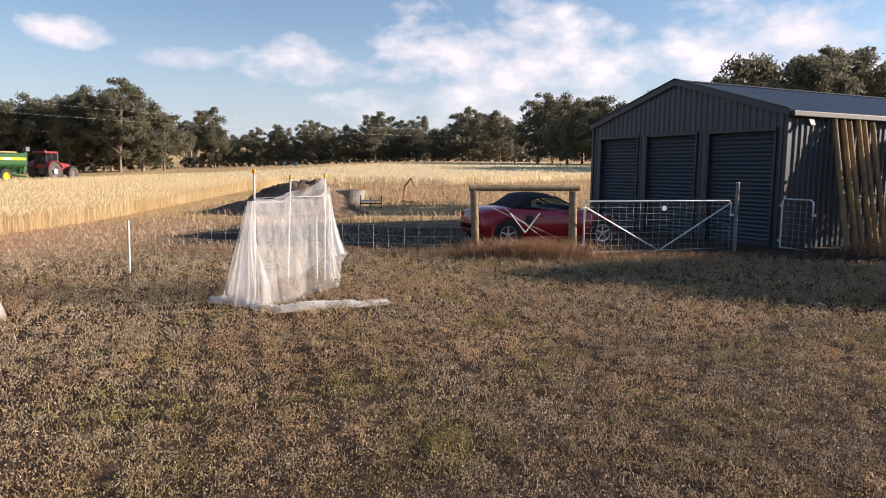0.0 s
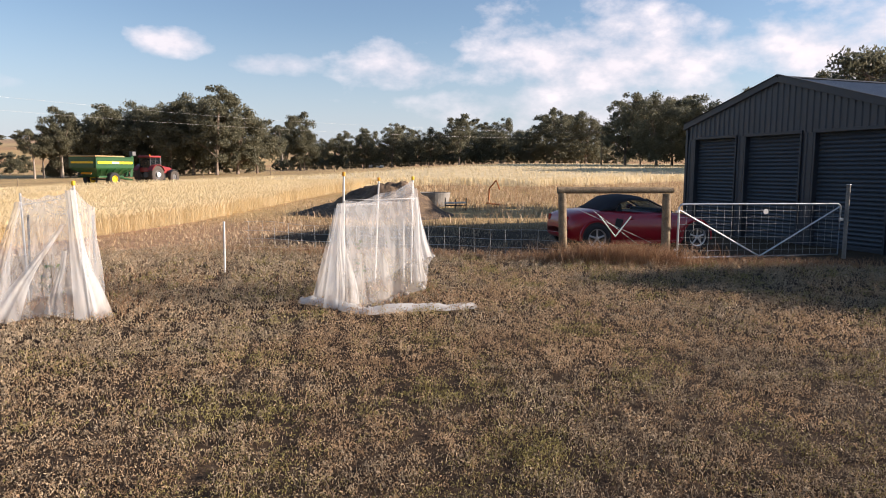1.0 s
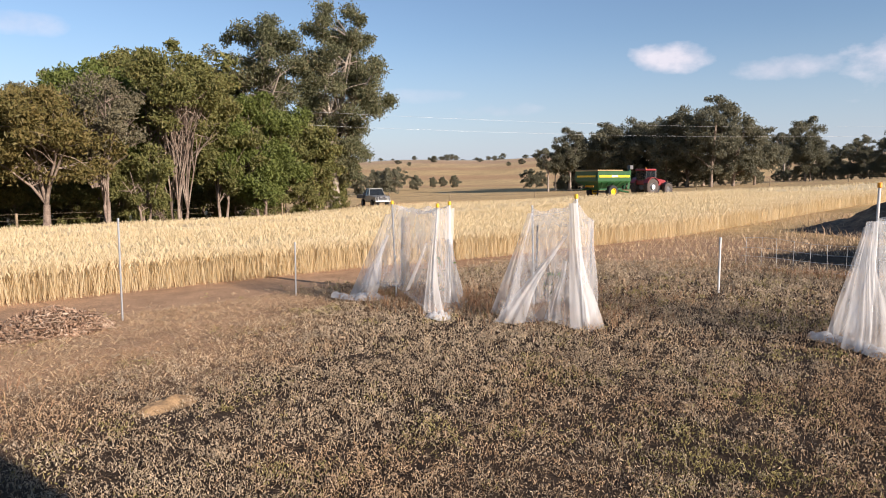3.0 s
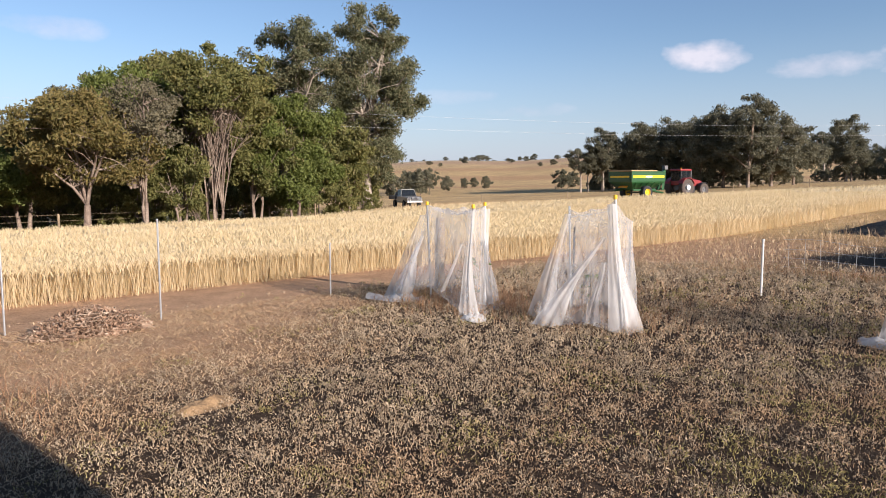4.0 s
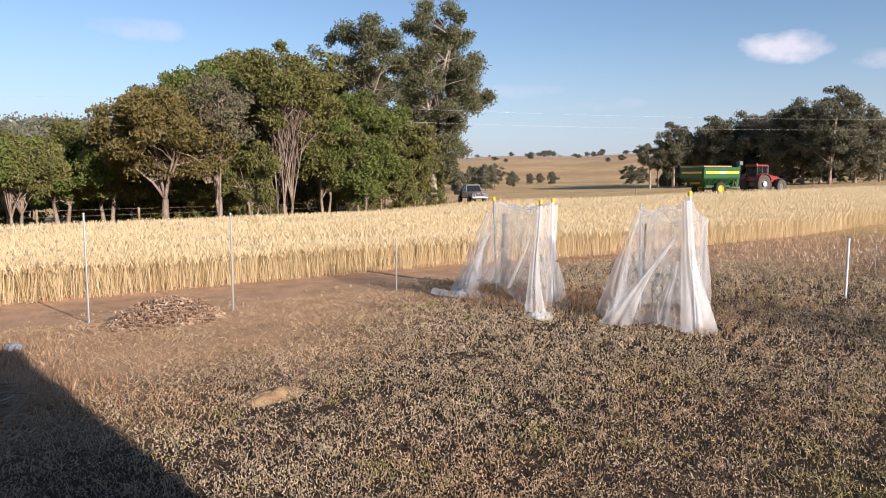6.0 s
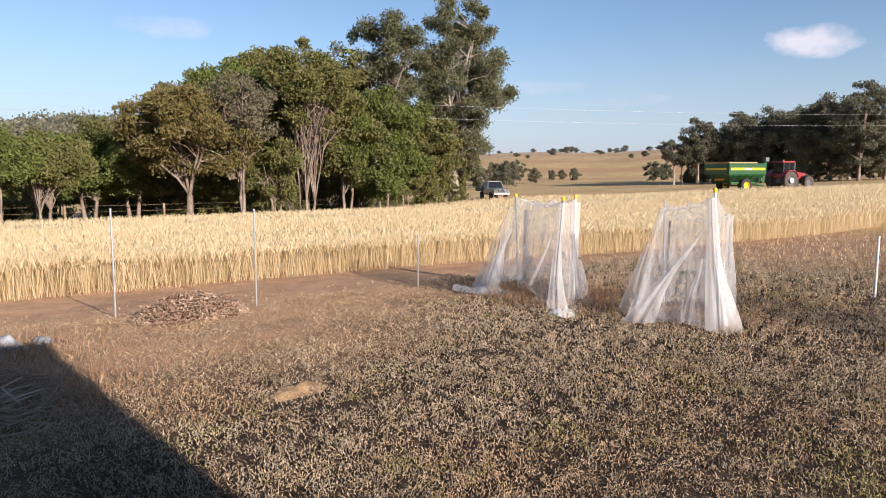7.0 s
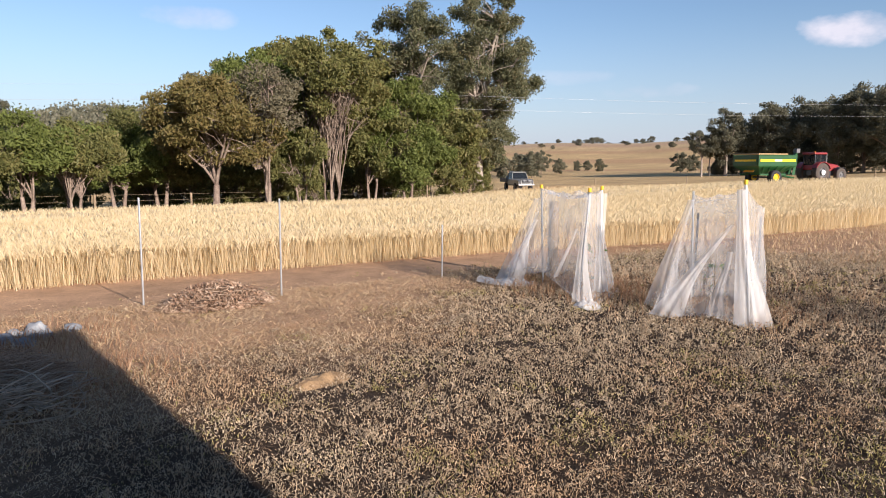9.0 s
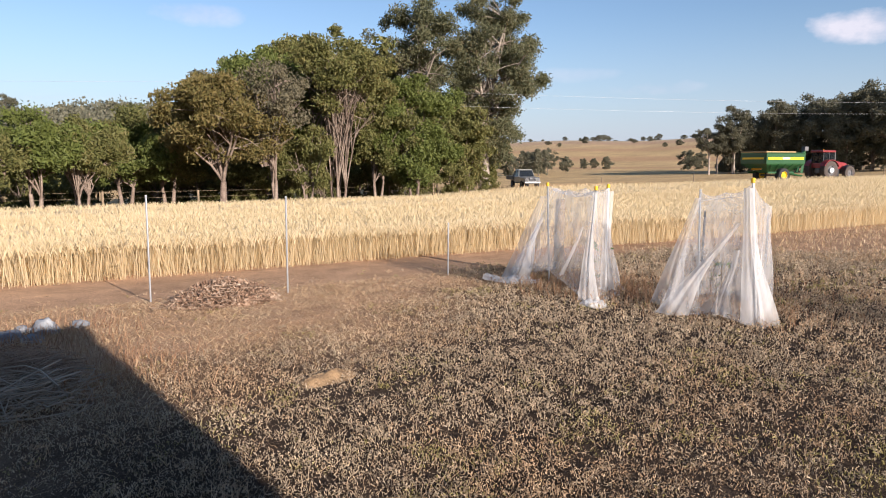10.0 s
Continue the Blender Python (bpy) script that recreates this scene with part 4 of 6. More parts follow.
def lump(name, at, rx, ry, h, label, category, material, seed, rough=0.25, sub=4):
    """An uneven mound or stone."""
    bm = bmesh.new()
    bmesh.ops.create_icosphere(bm, subdivisions=sub, radius=1.0)
    for v in bm.verts:
        n = noise.fractal(v.co * 1.6 + Vector((seed, 0, 0)), 1.0, 2.0, 4) * rough
        v.co = Vector((v.co.x * rx * (1 + n), v.co.y * ry * (1 + n), max(-0.05, v.co.z * h * (1 + 1.2 * n))))
    ob = part(name, bm, material, None, smooth=True)
    ob.matrix_world = pose(at[0], at[1], land(*at) - 0.01, 0, 0, seed * 37)
    return tagged(ob, label, category)


def mound(at, parts, size, label, seed, name="earth_mound", material=None, rise=1.0):
    """A spoil heap: a height field of several humps."""
    n = 90
    u = np.linspace(-size, size, n)
    X, Y = np.meshgrid(u, u, indexing="ij")
    Z = np.zeros_like(X) - 0.05 * rise
    for hx, hy, sx, sy, h in parts:
        Z = Z + h * np.exp(-((X - hx) / sx) ** 2 - ((Y - hy) / sy) ** 2)
    q = 4.6 / size
    rough = 0.22 * wobble(X * q, Y * q, 2.1, seed) + 0.12 * wobble(X * q, Y * q, 5.3, seed) + 0.12 * wobble(X * q, Y * q, 13, seed)
    Z = Z + rough * np.clip(Z, 0, 0.8)
    idx = np.arange(n * n).reshape(n, n)
    f = np.stack([idx[:-1, :-1], idx[1:, :-1], idx[1:, 1:], idx[:-1, 1:]], -1).reshape(-1, 4)
    zg = ground_z(X + at[0], Y + at[1]) - land(*at)
    ob = new(name, mesh_np(name, np.stack([X, Y, Z + zg], -1).reshape(-1, 3), f, material or DARK_EARTH, True))
    ob.matrix_world = pose(at[0], at[1], land(*at))
    return tagged(ob, label, name.replace("_", " "))


mound((-5.6, 25.6), [(0.5, 0, 1.3, 1.4, 0.98), (1.4, 0.3, 0.7, 0.9, 0.5), (-0.9, 0.2, 1.1, 1.1, 0.5), (-2.1, 0.5, 1.1, 1.0, 0.26)], 4.6, "dark bare spoil mound beyond the fence", 2.0)
mound((-5.78, 2.74), [(0, 0, 0.15, 0.22, 0.075), (0.1, -0.15, 0.09, 0.12, 0.06), (-0.06, 0.2, 0.08, 0.11, 0.05), (0.02, 0.09, 0.05, 0.06, 0.04)], 0.5, "small crumbly yellow sand mound in the grass", 4.0, "sand_mound", SAND, 0.5)
for k, (x, y, a, b, h) in enumerate([(-8.90, 0.89, 0.20, 0.17, 0.26), (-8.75, 0.52, 0.26, 0.2, 0.16), (-9.00, 1.22, 0.15, 0.13, 0.14), (-8.60, 0.17, 0.3, 0.22, 0.2), (-8.55, 0.77, 0.18, 0.14, 0.12), (-9.05, 0.67, 0.14, 0.12, 0.14)]):
    tagged(lump("stone", (x, y), a * 0.75, b * 0.75, h * 0.62, "pale grey rounded stone at the yard edge", "stone", STONE, 11 + k, 0.28, 3), group="stones at the yard edge")

trough = empty("water_trough", pose(-4.1, 30, land(-4.1, 30)), "round concrete water trough in dry grass", "trough")
bm = loft_bm([[(r * math.cos(a), r * math.sin(a), z) for a in np.linspace(0, 2 * math.pi, 32, endpoint=False)] for r, z in ((0.62, 0), (0.72, 0.56), (0.72, 0.6), (0.66, 0.6), (0.6, 0.15))])
part("basin", bm, CONCRETE, trough)
cart_frame = empty("iron_frame", pose(-2.92, 27.8, land(-2.92, 27.8)), "small black iron frame with a white bar", "implement")
for x in (-0.42, 0.0, 0.42):
    rod("upright", (x, 0, 0), (x, 0, 0.52 if x else 0.48), 0.022, BLACK_IRON, cart_frame)
rod("cross_bar", (-0.42, 0, 0.3), (0.42, 0, 0.33), 0.035, WHITE_TUBE, cart_frame, "white cross bar")
rod("cross_bar", (-0.42, 0.1, 0.2), (0.42, 0.1, 0.2), 0.025, BLACK_IRON, cart_frame)
arm = empty("rusty_arm", pose(-1.45, 30.5, land(-1.45, 30.5)), "bent rusty iron arm of an old implement", "implement")
rod("arm", (-0.3, 0, 0.1), (-0.28, 0, 0.75), 0.035, RUST, arm)
rod("arm", (-0.28, 0, 0.75), (0.02, 0, 1.12), 0.035, RUST, arm)
rod("arm", (0.02, 0, 1.12), (0.18, 0, 0.7), 0.03, RUST, arm)
rod("arm", (-0.4, 0, 0.12), (0.25, 0, 0.05), 0.04, RUST, arm)
# ---- vehicles ----
TYRE = plain("black tyre rubber", (0.022, 0.022, 0.023), 0.85)
DUSTY_TYRE = plain("dusty tractor tyre", (0.075, 0.06, 0.05), 0.95)
ALLOY = plain("silver alloy", (0.62, 0.63, 0.65), 0.28, 0.85)
RED_CAR = plain("deep red car paint", (0.33, 0.006, 0.016), 0.32, 0.0, 0.5, 0.05)
SOFT_TOP = plain("black fabric roof", (0.016, 0.017, 0.022), 0.9)
DARK_PLASTIC = plain("dark plastic", (0.02, 0.02, 0.022), 0.5)
SEAT_TRIM = plain("tan seat", (0.34, 0.29, 0.22), 0.7)
CAR_GLASS = glass("car glass", (0.55, 0.65, 0.72), 0.55)
CLEAR_LAMP = plain("clear lamp lens", (0.3, 0.31, 0.33), 0.12, 0.3)
RED_LAMP = plain("red lamp lens", (0.4, 0.01, 0.01), 0.15)
AMBER = plain("amber lamp", (0.7, 0.28, 0.02), 0.2)
GREEN = plain("green farm paint", (0.012, 0.075, 0.022), 0.4, 0, 0.3)
YELLOW = plain("yellow farm paint", (0.80, 0.55, 0.01), 0.4, 0, 0.3)
TRACTOR_RED = plain("red tractor paint", (0.24, 0.022, 0.022), 0.45, 0, 0.2)
GREY_IRON = plain("grey iron", (0.12, 0.12, 0.12), 0.6)
UTE_WHITE = plain("off-white car paint", (0.22, 0.22, 0.20), 0.35, 0, 0.4)
CHROME = plain("dull chrome", (0.6, 0.6, 0.6), 0.25, 0.9)
TAN_TARP = plain("tan rolled tarp", (0.40, 0.26, 0.12), 0.8)
WHITE_PAINT = plain("white lettering", (0.8, 0.8, 0.78), 0.5)


def wheel(parent, at, r, w, rim_r, tyre, rim_mat, spokes=0, lugs=0, rim_label=""):
    """A wheel whose axle lies along local y: tyre with a rounded shoulder, rim, spokes and hub."""
    wh = new("wheel")
    wh.empty_display_size = 0.1
    wh.parent = parent
    wh.location = at
    prof = [(rim_r * 0.98, -w * 0.46), (rim_r + (r - rim_r) * 0.5, -w * 0.5), (r * 0.965, -w * 0.44), (r, -w * 0.3), (r, w * 0.3), (r * 0.965, w * 0.44), (rim_r + (r - rim_r) * 0.5, w * 0.5), (rim_r * 0.98, w * 0.46)]
    ang = np.linspace(0, 2 * math.pi, 40, endpoint=False)
    bm = loft_bm([[(q * math.cos(a), o, q * math.sin(a)) for a in ang] for q, o in prof], caps=False)
    if lugs:
        for k in range(lugs):
            a = 2 * math.pi * k / lugs
            for s in (-1, 1):
                aa = a + (0.5 * 2 * math.pi / lugs if s > 0 else 0)
                tmp = box_bm(r * 0.09, w * 0.5, r * 0.055, (0, s * w * 0.24, r * 1.0), 0, (0, 0, 28 * s))
                bmesh.ops.transform(tmp, matrix=pose(0, 0, 0, 0, math.degrees(aa), 0), verts=tmp.verts)
                merge(bm, tmp)
    part("tyre", bm, tyre, wh, smooth=not lugs)
    rim = loft_bm([[(q * math.cos(a), o, q * math.sin(a)) for a in ang] for q, o in ((rim_r, -w * 0.46), (rim_r * 0.9, -w * 0.44), (rim_r * 0.86, -w * 0.2), (rim_r * 0.86, w * 0.2), (rim_r * 0.9, w * 0.44), (rim_r, w * 0.46))], caps=False)
    if spokes:
        for k in range(spokes):
            tmp = box_bm(rim_r * 0.19, w * 0.1, rim_r * 0.86, (0, -w * 0.34, rim_r * 0.45), 0.008)
            bmesh.ops.transform(tmp, matrix=pose(0, 0, 0, 0, 360 * k / spokes, 0), verts=tmp.verts)
            merge(rim, tmp)
            tmp = box_bm(rim_r * 0.19, w * 0.1, rim_r * 0.86, (0, w * 0.34, rim_r * 0.45), 0.008)
            bmesh.ops.transform(tmp, matrix=pose(0, 0, 0, 0, 360 * k / spokes, 0), verts=tmp.verts)
            merge(rim, tmp)
    else:
        for s in (-1, 1):
            cyl_bm(rim_r * 0.88, w * 0.06, (0, s * w * 0.22, 0), (90, 0, 0), 32, bm=rim)
    cyl_bm(rim_r * 0.22, w * 0.82, (0, 0, 0), (90, 0, 0), 20, bevel=0.01, bm=rim)
    part("rim", rim, rim_mat, wh, rim_label)
    if spokes:
        part("brake_disc", cyl_bm(rim_r * 0.72, w * 0.1, (0, 0, 0), (90, 0, 0), 32), GREY_IRON, wh)
    return wh


def section(x, zt, hw, zb, crown=0.03):
    half = [(0.0, zt + crown), (hw * 0.45, zt + crown * 0.8), (hw * 0.78, zt), (hw * 0.93, zt - 0.05), (hw * 0.985, zt - 0.16), (hw, zt - 0.30 * (zt - zb) / 0.6), (hw * 0.985, zb + 0.16), (hw * 0.94, zb + 0.03), (hw * 0.8, zb)]
    return [(x, y, z) for y, z in half] + [(x, -y, z) for y, z in half[::-1][0:-1]]


def build_roadster():
    ang = math.degrees(math.atan2(0.335, 0.942))
    car = empty("roadster", pose(2.33, 16.78, land(2.33, 16.78), 0, 0, ang), "small red roadster with a raised black fabric roof", "car")
    st = [(1.60, 0.50, 0.48, 0.30), (1.58, 0.55, 0.61, 0.24), (1.52, 0.62, 0.73, 0.19), (1.37, 0.70, 0.82, 0.17), (1.1, 0.78, 0.85, 0.16), (0.72, 0.83, 0.86, 0.16), (0.35, 0.85, 0.86, 0.16), (-0.3, 0.86, 0.86, 0.16),
          (-0.8, 0.88, 0.86, 0.16), (-1.2, 0.89, 0.86, 0.17), (-1.52, 0.86, 0.82, 0.2), (-1.72, 0.80, 0.74, 0.25), (-1.80, 0.72, 0.67, 0.3), (-1.82, 0.55, 0.61, 0.34)]
    bm = loft_bm([section(*s) for s in st])
    # arches are not cut: dark discs on the sides imitate their shaded hollows
    body = part("body", bm, RED_CAR, car, smooth=True)
    for x in (1.22, -1.23):
        for s in (-1, 1):
            part("arch_hollow_disc", cyl_bm(0.345, 0.16, (x, s * 0.783, 0.315), (90, 0, 0), 32), DARK_PLASTIC, car)
            flare = loft_bm([[(x + q * math.cos(a), s * o, 0.315 + q * math.sin(a)) for q, o in ((0.34, 0.865), (0.385, 0.872), (0.40, 0.84), (0.34, 0.84))] for a in np.linspace(-0.2, math.pi + 0.2, 24)])
            part("arch_lip", flare, RED_CAR, car, smooth=False)
            wheel(car, (x, s * 0.808, 0.302), 0.302, 0.2, 0.212, TYRE, ALLOY, 5)
    # roof, windscreen and side windows
    def hoop(x, z, hw, zb):
        return [(x, hw * 1.18, zb), (x, hw * 1.08, zb + (z - zb) * 0.55), (x, hw, z - 0.05), (x, hw * 0.8, z), (x, 0, z + 0.025), (x, -hw * 0.8, z), (x, -hw, z - 0.05), (x, -hw * 1.08, zb + (z - zb) * 0.55), (x, -hw * 1.18, zb)]
    top = loft_bm([hoop(0.10, 1.15, 0.54, 1.10), hoop(-0.02, 1.20, 0.56, 1.11), hoop(-0.35, 1.225, 0.56, 1.12), hoop(-0.62, 1.19, 0.56, 1.05), hoop(-0.72, 1.14, 0.56, 0.90), hoop(-0.92, 1.02, 0.57, 0.90), hoop(-1.08, 0.91, 0.58, 0.89)], caps=True)
    part("soft_top", top, SOFT_TOP, car, "black fabric roof", smooth=True)
    ws = bmesh.new()
    vs = [ws.verts.new(p) for p in ((0.66, 0.66, 0.87), (0.70, 0, 0.89), (0.66, -0.66, 0.87), (0.10, -0.53, 1.15), (0.10, 0, 1.18), (0.10, 0.53, 1.15))]
    ws.faces.new((vs[0], vs[1], vs[4], vs[5]))
    ws.faces.new((vs[1], vs[2], vs[3], vs[4]))
    bmesh.ops.solidify(ws, geom=ws.faces[:], thickness=0.008)
    part("windscreen", ws, CAR_GLASS, car)
    for s in (-1, 1):
        rod("windscreen_pillar", (0.68, s * 0.67, 0.86), (0.09, s * 0.545, 1.15), 0.022, DARK_PLASTIC, car)
        sw = bmesh.new()
        q = [sw.verts.new(p) for p in ((0.55, s * 0.70, 0.87), (-0.70, s * 0.68, 0.88), (-0.58, s * 0.61, 1.08), (0.08, s * 0.575, 1.12))]
        sw.faces.new(q)
        bmesh.ops.solidify(sw, geom=sw.faces[:], thickness=0.006)
        part("side_window", sw, CAR_GLASS, car)
        part("door_mirror", box_bm(0.12, 0.15, 0.11, (0.42, s * 0.86, 0.92), 0.035), RED_CAR, car)
        part("headlight", cyl_bm(0.085, 0.05, (1.46, s * 0.57, 0.625), (0, 62, 12 * s), 20, bevel=0.02), CLEAR_LAMP, car, "clear headlight")
        part("tail_light", cyl_bm(0.08, 0.04, (-1.79, s * 0.5, 0.7), (0, 90, 0), 20, bevel=0.01), RED_LAMP, car)
        part("seat", box_bm(0.18, 0.42, 0.5, (-0.55, s * 0.34, 0.86), 0.06, (0, -12, 0)), SEAT_TRIM, car)
        part("headrest", box_bm(0.09, 0.22, 0.16, (-0.62, s * 0.34, 1.06), 0.03), SEAT_TRIM, car)
        part("door_handle", box_bm(0.13, 0.02, 0.03, (-0.42, s * 0.867, 0.72), 0.008), RED_CAR, car)
        part("side_intake", box_bm(0.16, 0.012, 0.22, (-0.72, s * 0.862, 0.62), 0.005, (0, 14, 0)), DARK_PLASTIC, car)
        part("sill", box_bm(1.7, 0.04, 0.08, (0.0, s * 0.84, 0.2), 0.015), RED_CAR, car)
        for x0 in (0.55, -0.62):
            part("door_gap", box_bm(0.008, 0.006, 0.5, (x0, s * 0.864, 0.55), 0), DARK_PLASTIC, car)
    part("grille", box_bm(0.03, 0.62, 0.11, (1.59, 0, 0.36), 0.01), DARK_PLASTIC, car)
    part("number_plate", box_bm(0.012, 0.36, 0.10, (1.612, 0, 0.45), 0.004), WHITE_PAINT, car, "blank pale plate")
    part("dashboard", box_bm(0.25, 1.2, 0.14, (0.42, 0, 0.86), 0.04), DARK_PLASTIC, car)


build_roadster()


HEADING = 79.0


def build_grain_cart(x, y):
    g = empty("grain_cart", pose(x, y, land(x, y) + 0.03, 0, 0, HEADING), "green and yellow grain cart with black tyres", "grain cart")
    z0, z1, z2 = 1.15, 1.75, 2.95
    # hopper: upright upper box over a tapered funnel
    def rect(l0, l1, hw, z):
        return [(l0, hw, z), (l1, hw, z), (l1, -hw, z), (l0, -hw, z)]
    part("hopper", loft_bm([rect(-1.3, 1.0, 0.5, 0.95), rect(-2.5, 2.3, 1.62, z1), rect(-2.65, 2.45, 1.70, z1 + 0.15), rect(-2.65, 2.45, 1.72, z2), rect(-2.58, 2.38, 1.65, z2), rect(-2.4, 2.2, 1.55, z1 + 0.2)]), GREEN, g)
    for s in (-1, 1):
        band = part("stripe", box_bm(4.7, 0.02, 0.24, (-0.1, s * 1.725, 2.42), 0.004), YELLOW, g, "yellow stripe")
        part("name_bar", box_bm(0.95, 0.012, 0.17, (-0.1, s * 1.742, 2.42), 0.003), WHITE_PAINT, band, "pale lettering bar")
        for k in range(5):
            xx = -2.0 + 0.95 * k
            rod("rib", (xx, s * 1.70, z1 + 0.1), (xx * 0.7 - 0.05, s * 0.95, 1.05), 0.05, GREEN, g, sides=8)
        part("side_rail", box_bm(5.1, 0.09, 0.09, (-0.1, s * 1.73, z2), 0.02), GREEN, g)
        part("lower_beam", box_bm(3.4, 0.12, 0.2, (-0.3, s * 1.3, 1.0), 0.02), GREEN, g)
        wheel(g, (-0.25, s * 1.45, 0.72), 0.72, 0.62, 0.40, TYRE, YELLOW, 0, 0, "yellow wheel disc")
        part("reflector", box_bm(0.02, 0.45, 0.10, (-2.67, s * 0.9, 1.95), 0.004), YELLOW, g)
    rod("axle", (-0.25, -1.45, 0.72), (-0.25, 1.45, 0.72), 0.1, GREY_IRON, g)
    part("rear_panel", box_bm(0.05, 3.0, 0.9, (-2.68, 0, 2.35), 0.01), GREEN, g)
    part("rear_stripe", box_bm(0.02, 2.8, 0.2, (-2.71, 0, 2.42), 0.004), YELLOW, g)
    part("warning_board", box_bm(0.03, 1.3, 0.25, (-2.3, -0.1, 1.35), 0.01, (0, 35, 0)), AMBER, g, "orange warning board")
    rod("tarp_roll", (-2.62, -1.7, z2 + 0.1), (-2.62, 1.7, z2 + 0.1), 0.08, TAN_TARP, g, "tan rolled tarp")
    rod("tarp_roll", (-2.62, -1.62, z2 + 0.1), (1.2, -1.62, z2 + 0.1), 0.07, TAN_TARP, g, "tan rolled tarp")
    rod("drawbar", (1.3, -0.55, 0.95), (4.0, 0, 0.62), 0.09, GREEN, g)
    rod("drawbar", (1.3, 0.55, 0.95), (4.0, 0, 0.62), 0.09, GREEN, g)
    rod("unloading_auger", (2.0, -1.1, 1.0), (2.65, -1.35, 3.25), 0.17, GREEN, g)
    part("auger_spout", box_bm(0.5, 0.45, 0.45, (2.7, -1.38, 3.4), 0.05), GREY_IRON, g)
    part("step_ladder", box_bm(0.35, 0.06, 1.3, (2.35, -1.5, 1.6), 0.01, (0, 10, 0)), GREEN, g)


def build_tractor(x, y):
    t = empty("tractor", pose(x, y, land(x, y) + 0.03, 0, 0, HEADING), "red farm tractor with a glazed cab and dusty tyres", "tractor")
    for s in (-1, 1):
        wheel(t, (-0.0, s * 0.98, 0.98), 0.98, 0.62, 0.52, DUSTY_TYRE, GREY_IRON, 0, 20)
        part("wheel_weight", cyl_bm(0.28, 0.1, (0, s * 1.31, 0.98), (90, 0, 0), 24, bevel=0.02), WHITE_PAINT, t)
        wheel(t, (2.85, s * 0.95, 0.72), 0.72, 0.48, 0.38, DUSTY_TYRE, GREY_IRON, 0, 18)
        fender = loft_bm([[(q * math.cos(a), s * o, 0.98 + q * math.sin(a)) for q, o in ((1.06, 0.66), (1.12, 0.66), (1.12, 1.34), (1.06, 1.34))] for a in np.linspace(0.35, 2.7, 16)])
        part("fender", fender, TRACTOR_RED, t)
        fender = loft_bm([[(2.85 + q * math.cos(a), s * o, 0.72 + q * math.sin(a)) for q, o in ((0.79, 0.72), (0.83, 0.72), (0.83, 1.2), (0.79, 1.2))] for a in np.linspace(0.9, 2.6, 12)])
        part("front_fender", fender, DARK_PLASTIC, t)
    rod("rear_axle", (0, -1.0, 0.98), (0, 1.0, 0.98), 0.18, GREY_IRON, t)
    rod("front_axle", (2.85, -0.95, 0.72), (2.85, 0.95, 0.72), 0.12, GREY_IRON, t)
    part("chassis", box_bm(3.9, 0.6, 0.55, (1.4, 0, 0.95), 0.05), GREY_IRON, t)
    hood = loft_bm([[(x, hw, zb), (x, hw, zt - 0.14), (x, hw * 0.7, zt), (x, -hw * 0.7, zt), (x, -hw, zt - 0.14), (x, -hw, zb)] for x, hw, zt, zb in ((1.0, 0.5, 1.98, 1.15), (2.2, 0.47, 1.9, 1.15), (3.1, 0.43, 1.78, 1.1), (3.45, 0.36, 1.62, 1.05))])
    part("hood", hood, TRACTOR_RED, t)
    part("grille", box_bm(0.05, 0.55, 0.45, (3.45, 0, 1.3), 0.02), DARK_PLASTIC, t)
    part("front_weight", box_bm(0.45, 0.9, 0.45, (3.85, 0, 0.72), 0.05), DARK_PLASTIC, t)
    cab = part("cab_floor", box_bm(1.55, 1.4, 0.5, (0.15, 0, 1.5), 0.04), TRACTOR_RED, t)
    for x0, y0 in ((-0.6, 0.72), (-0.6, -0.72), (0.95, 0.68), (0.95, -0.68), (0.2, 0.75), (0.2, -0.75)):
        rod("pillar", (x0, y0, 1.6), (x0 * 0.92, y0 * 0.95, 2.88), 0.04, DARK_PLASTIC, cab)
    for s in (-1, 1):
        part("cab_window", box_bm(1.5, 0.015, 1.15, (0.17, s * 0.70, 2.25), 0.003), CAR_GLASS, cab)
    for x0 in (-0.58, 0.92):
        part("cab_window", box_bm(0.015, 1.36, 1.15, (x0, 0, 2.25), 0.003), CAR_GLASS, cab)
    part("driver_seat", box_bm(0.5, 0.5, 0.9, (-0.2, 0, 2.1), 0.08), DARK_PLASTIC, cab)
    part("cab_roof", box_bm(1.85, 1.62, 0.22, (0.15, 0, 2.97), 0.08), TRACTOR_RED, t)
    part("beacon", cyl_bm(0.06, 0.16, (-0.4, -0.5, 3.14)), AMBER, t)
    for y0 in (-0.6, 0.6):
        part("work_lamp", box_bm(0.1, 0.2, 0.12, (1.06, y0, 2.98), 0.02), CLEAR_LAMP, t)
    rod("exhaust", (1.15, -0.62, 1.7), (1.15, -0.62, 2.95), 0.07, GREY_IRON, t)
    part("fuel_tank", box_bm(1.0, 0.35, 0.5, (0.95, -0.62, 1.05), 0.08), DARK_PLASTIC, t)
    part("steps", box_bm(0.4, 0.3, 0.7, (1.25, -0.85, 0.75), 0.03), DARK_PLASTIC, t)


build_grain_cart(-43.6, 67.3)
build_tractor(-42.3, 73.8)


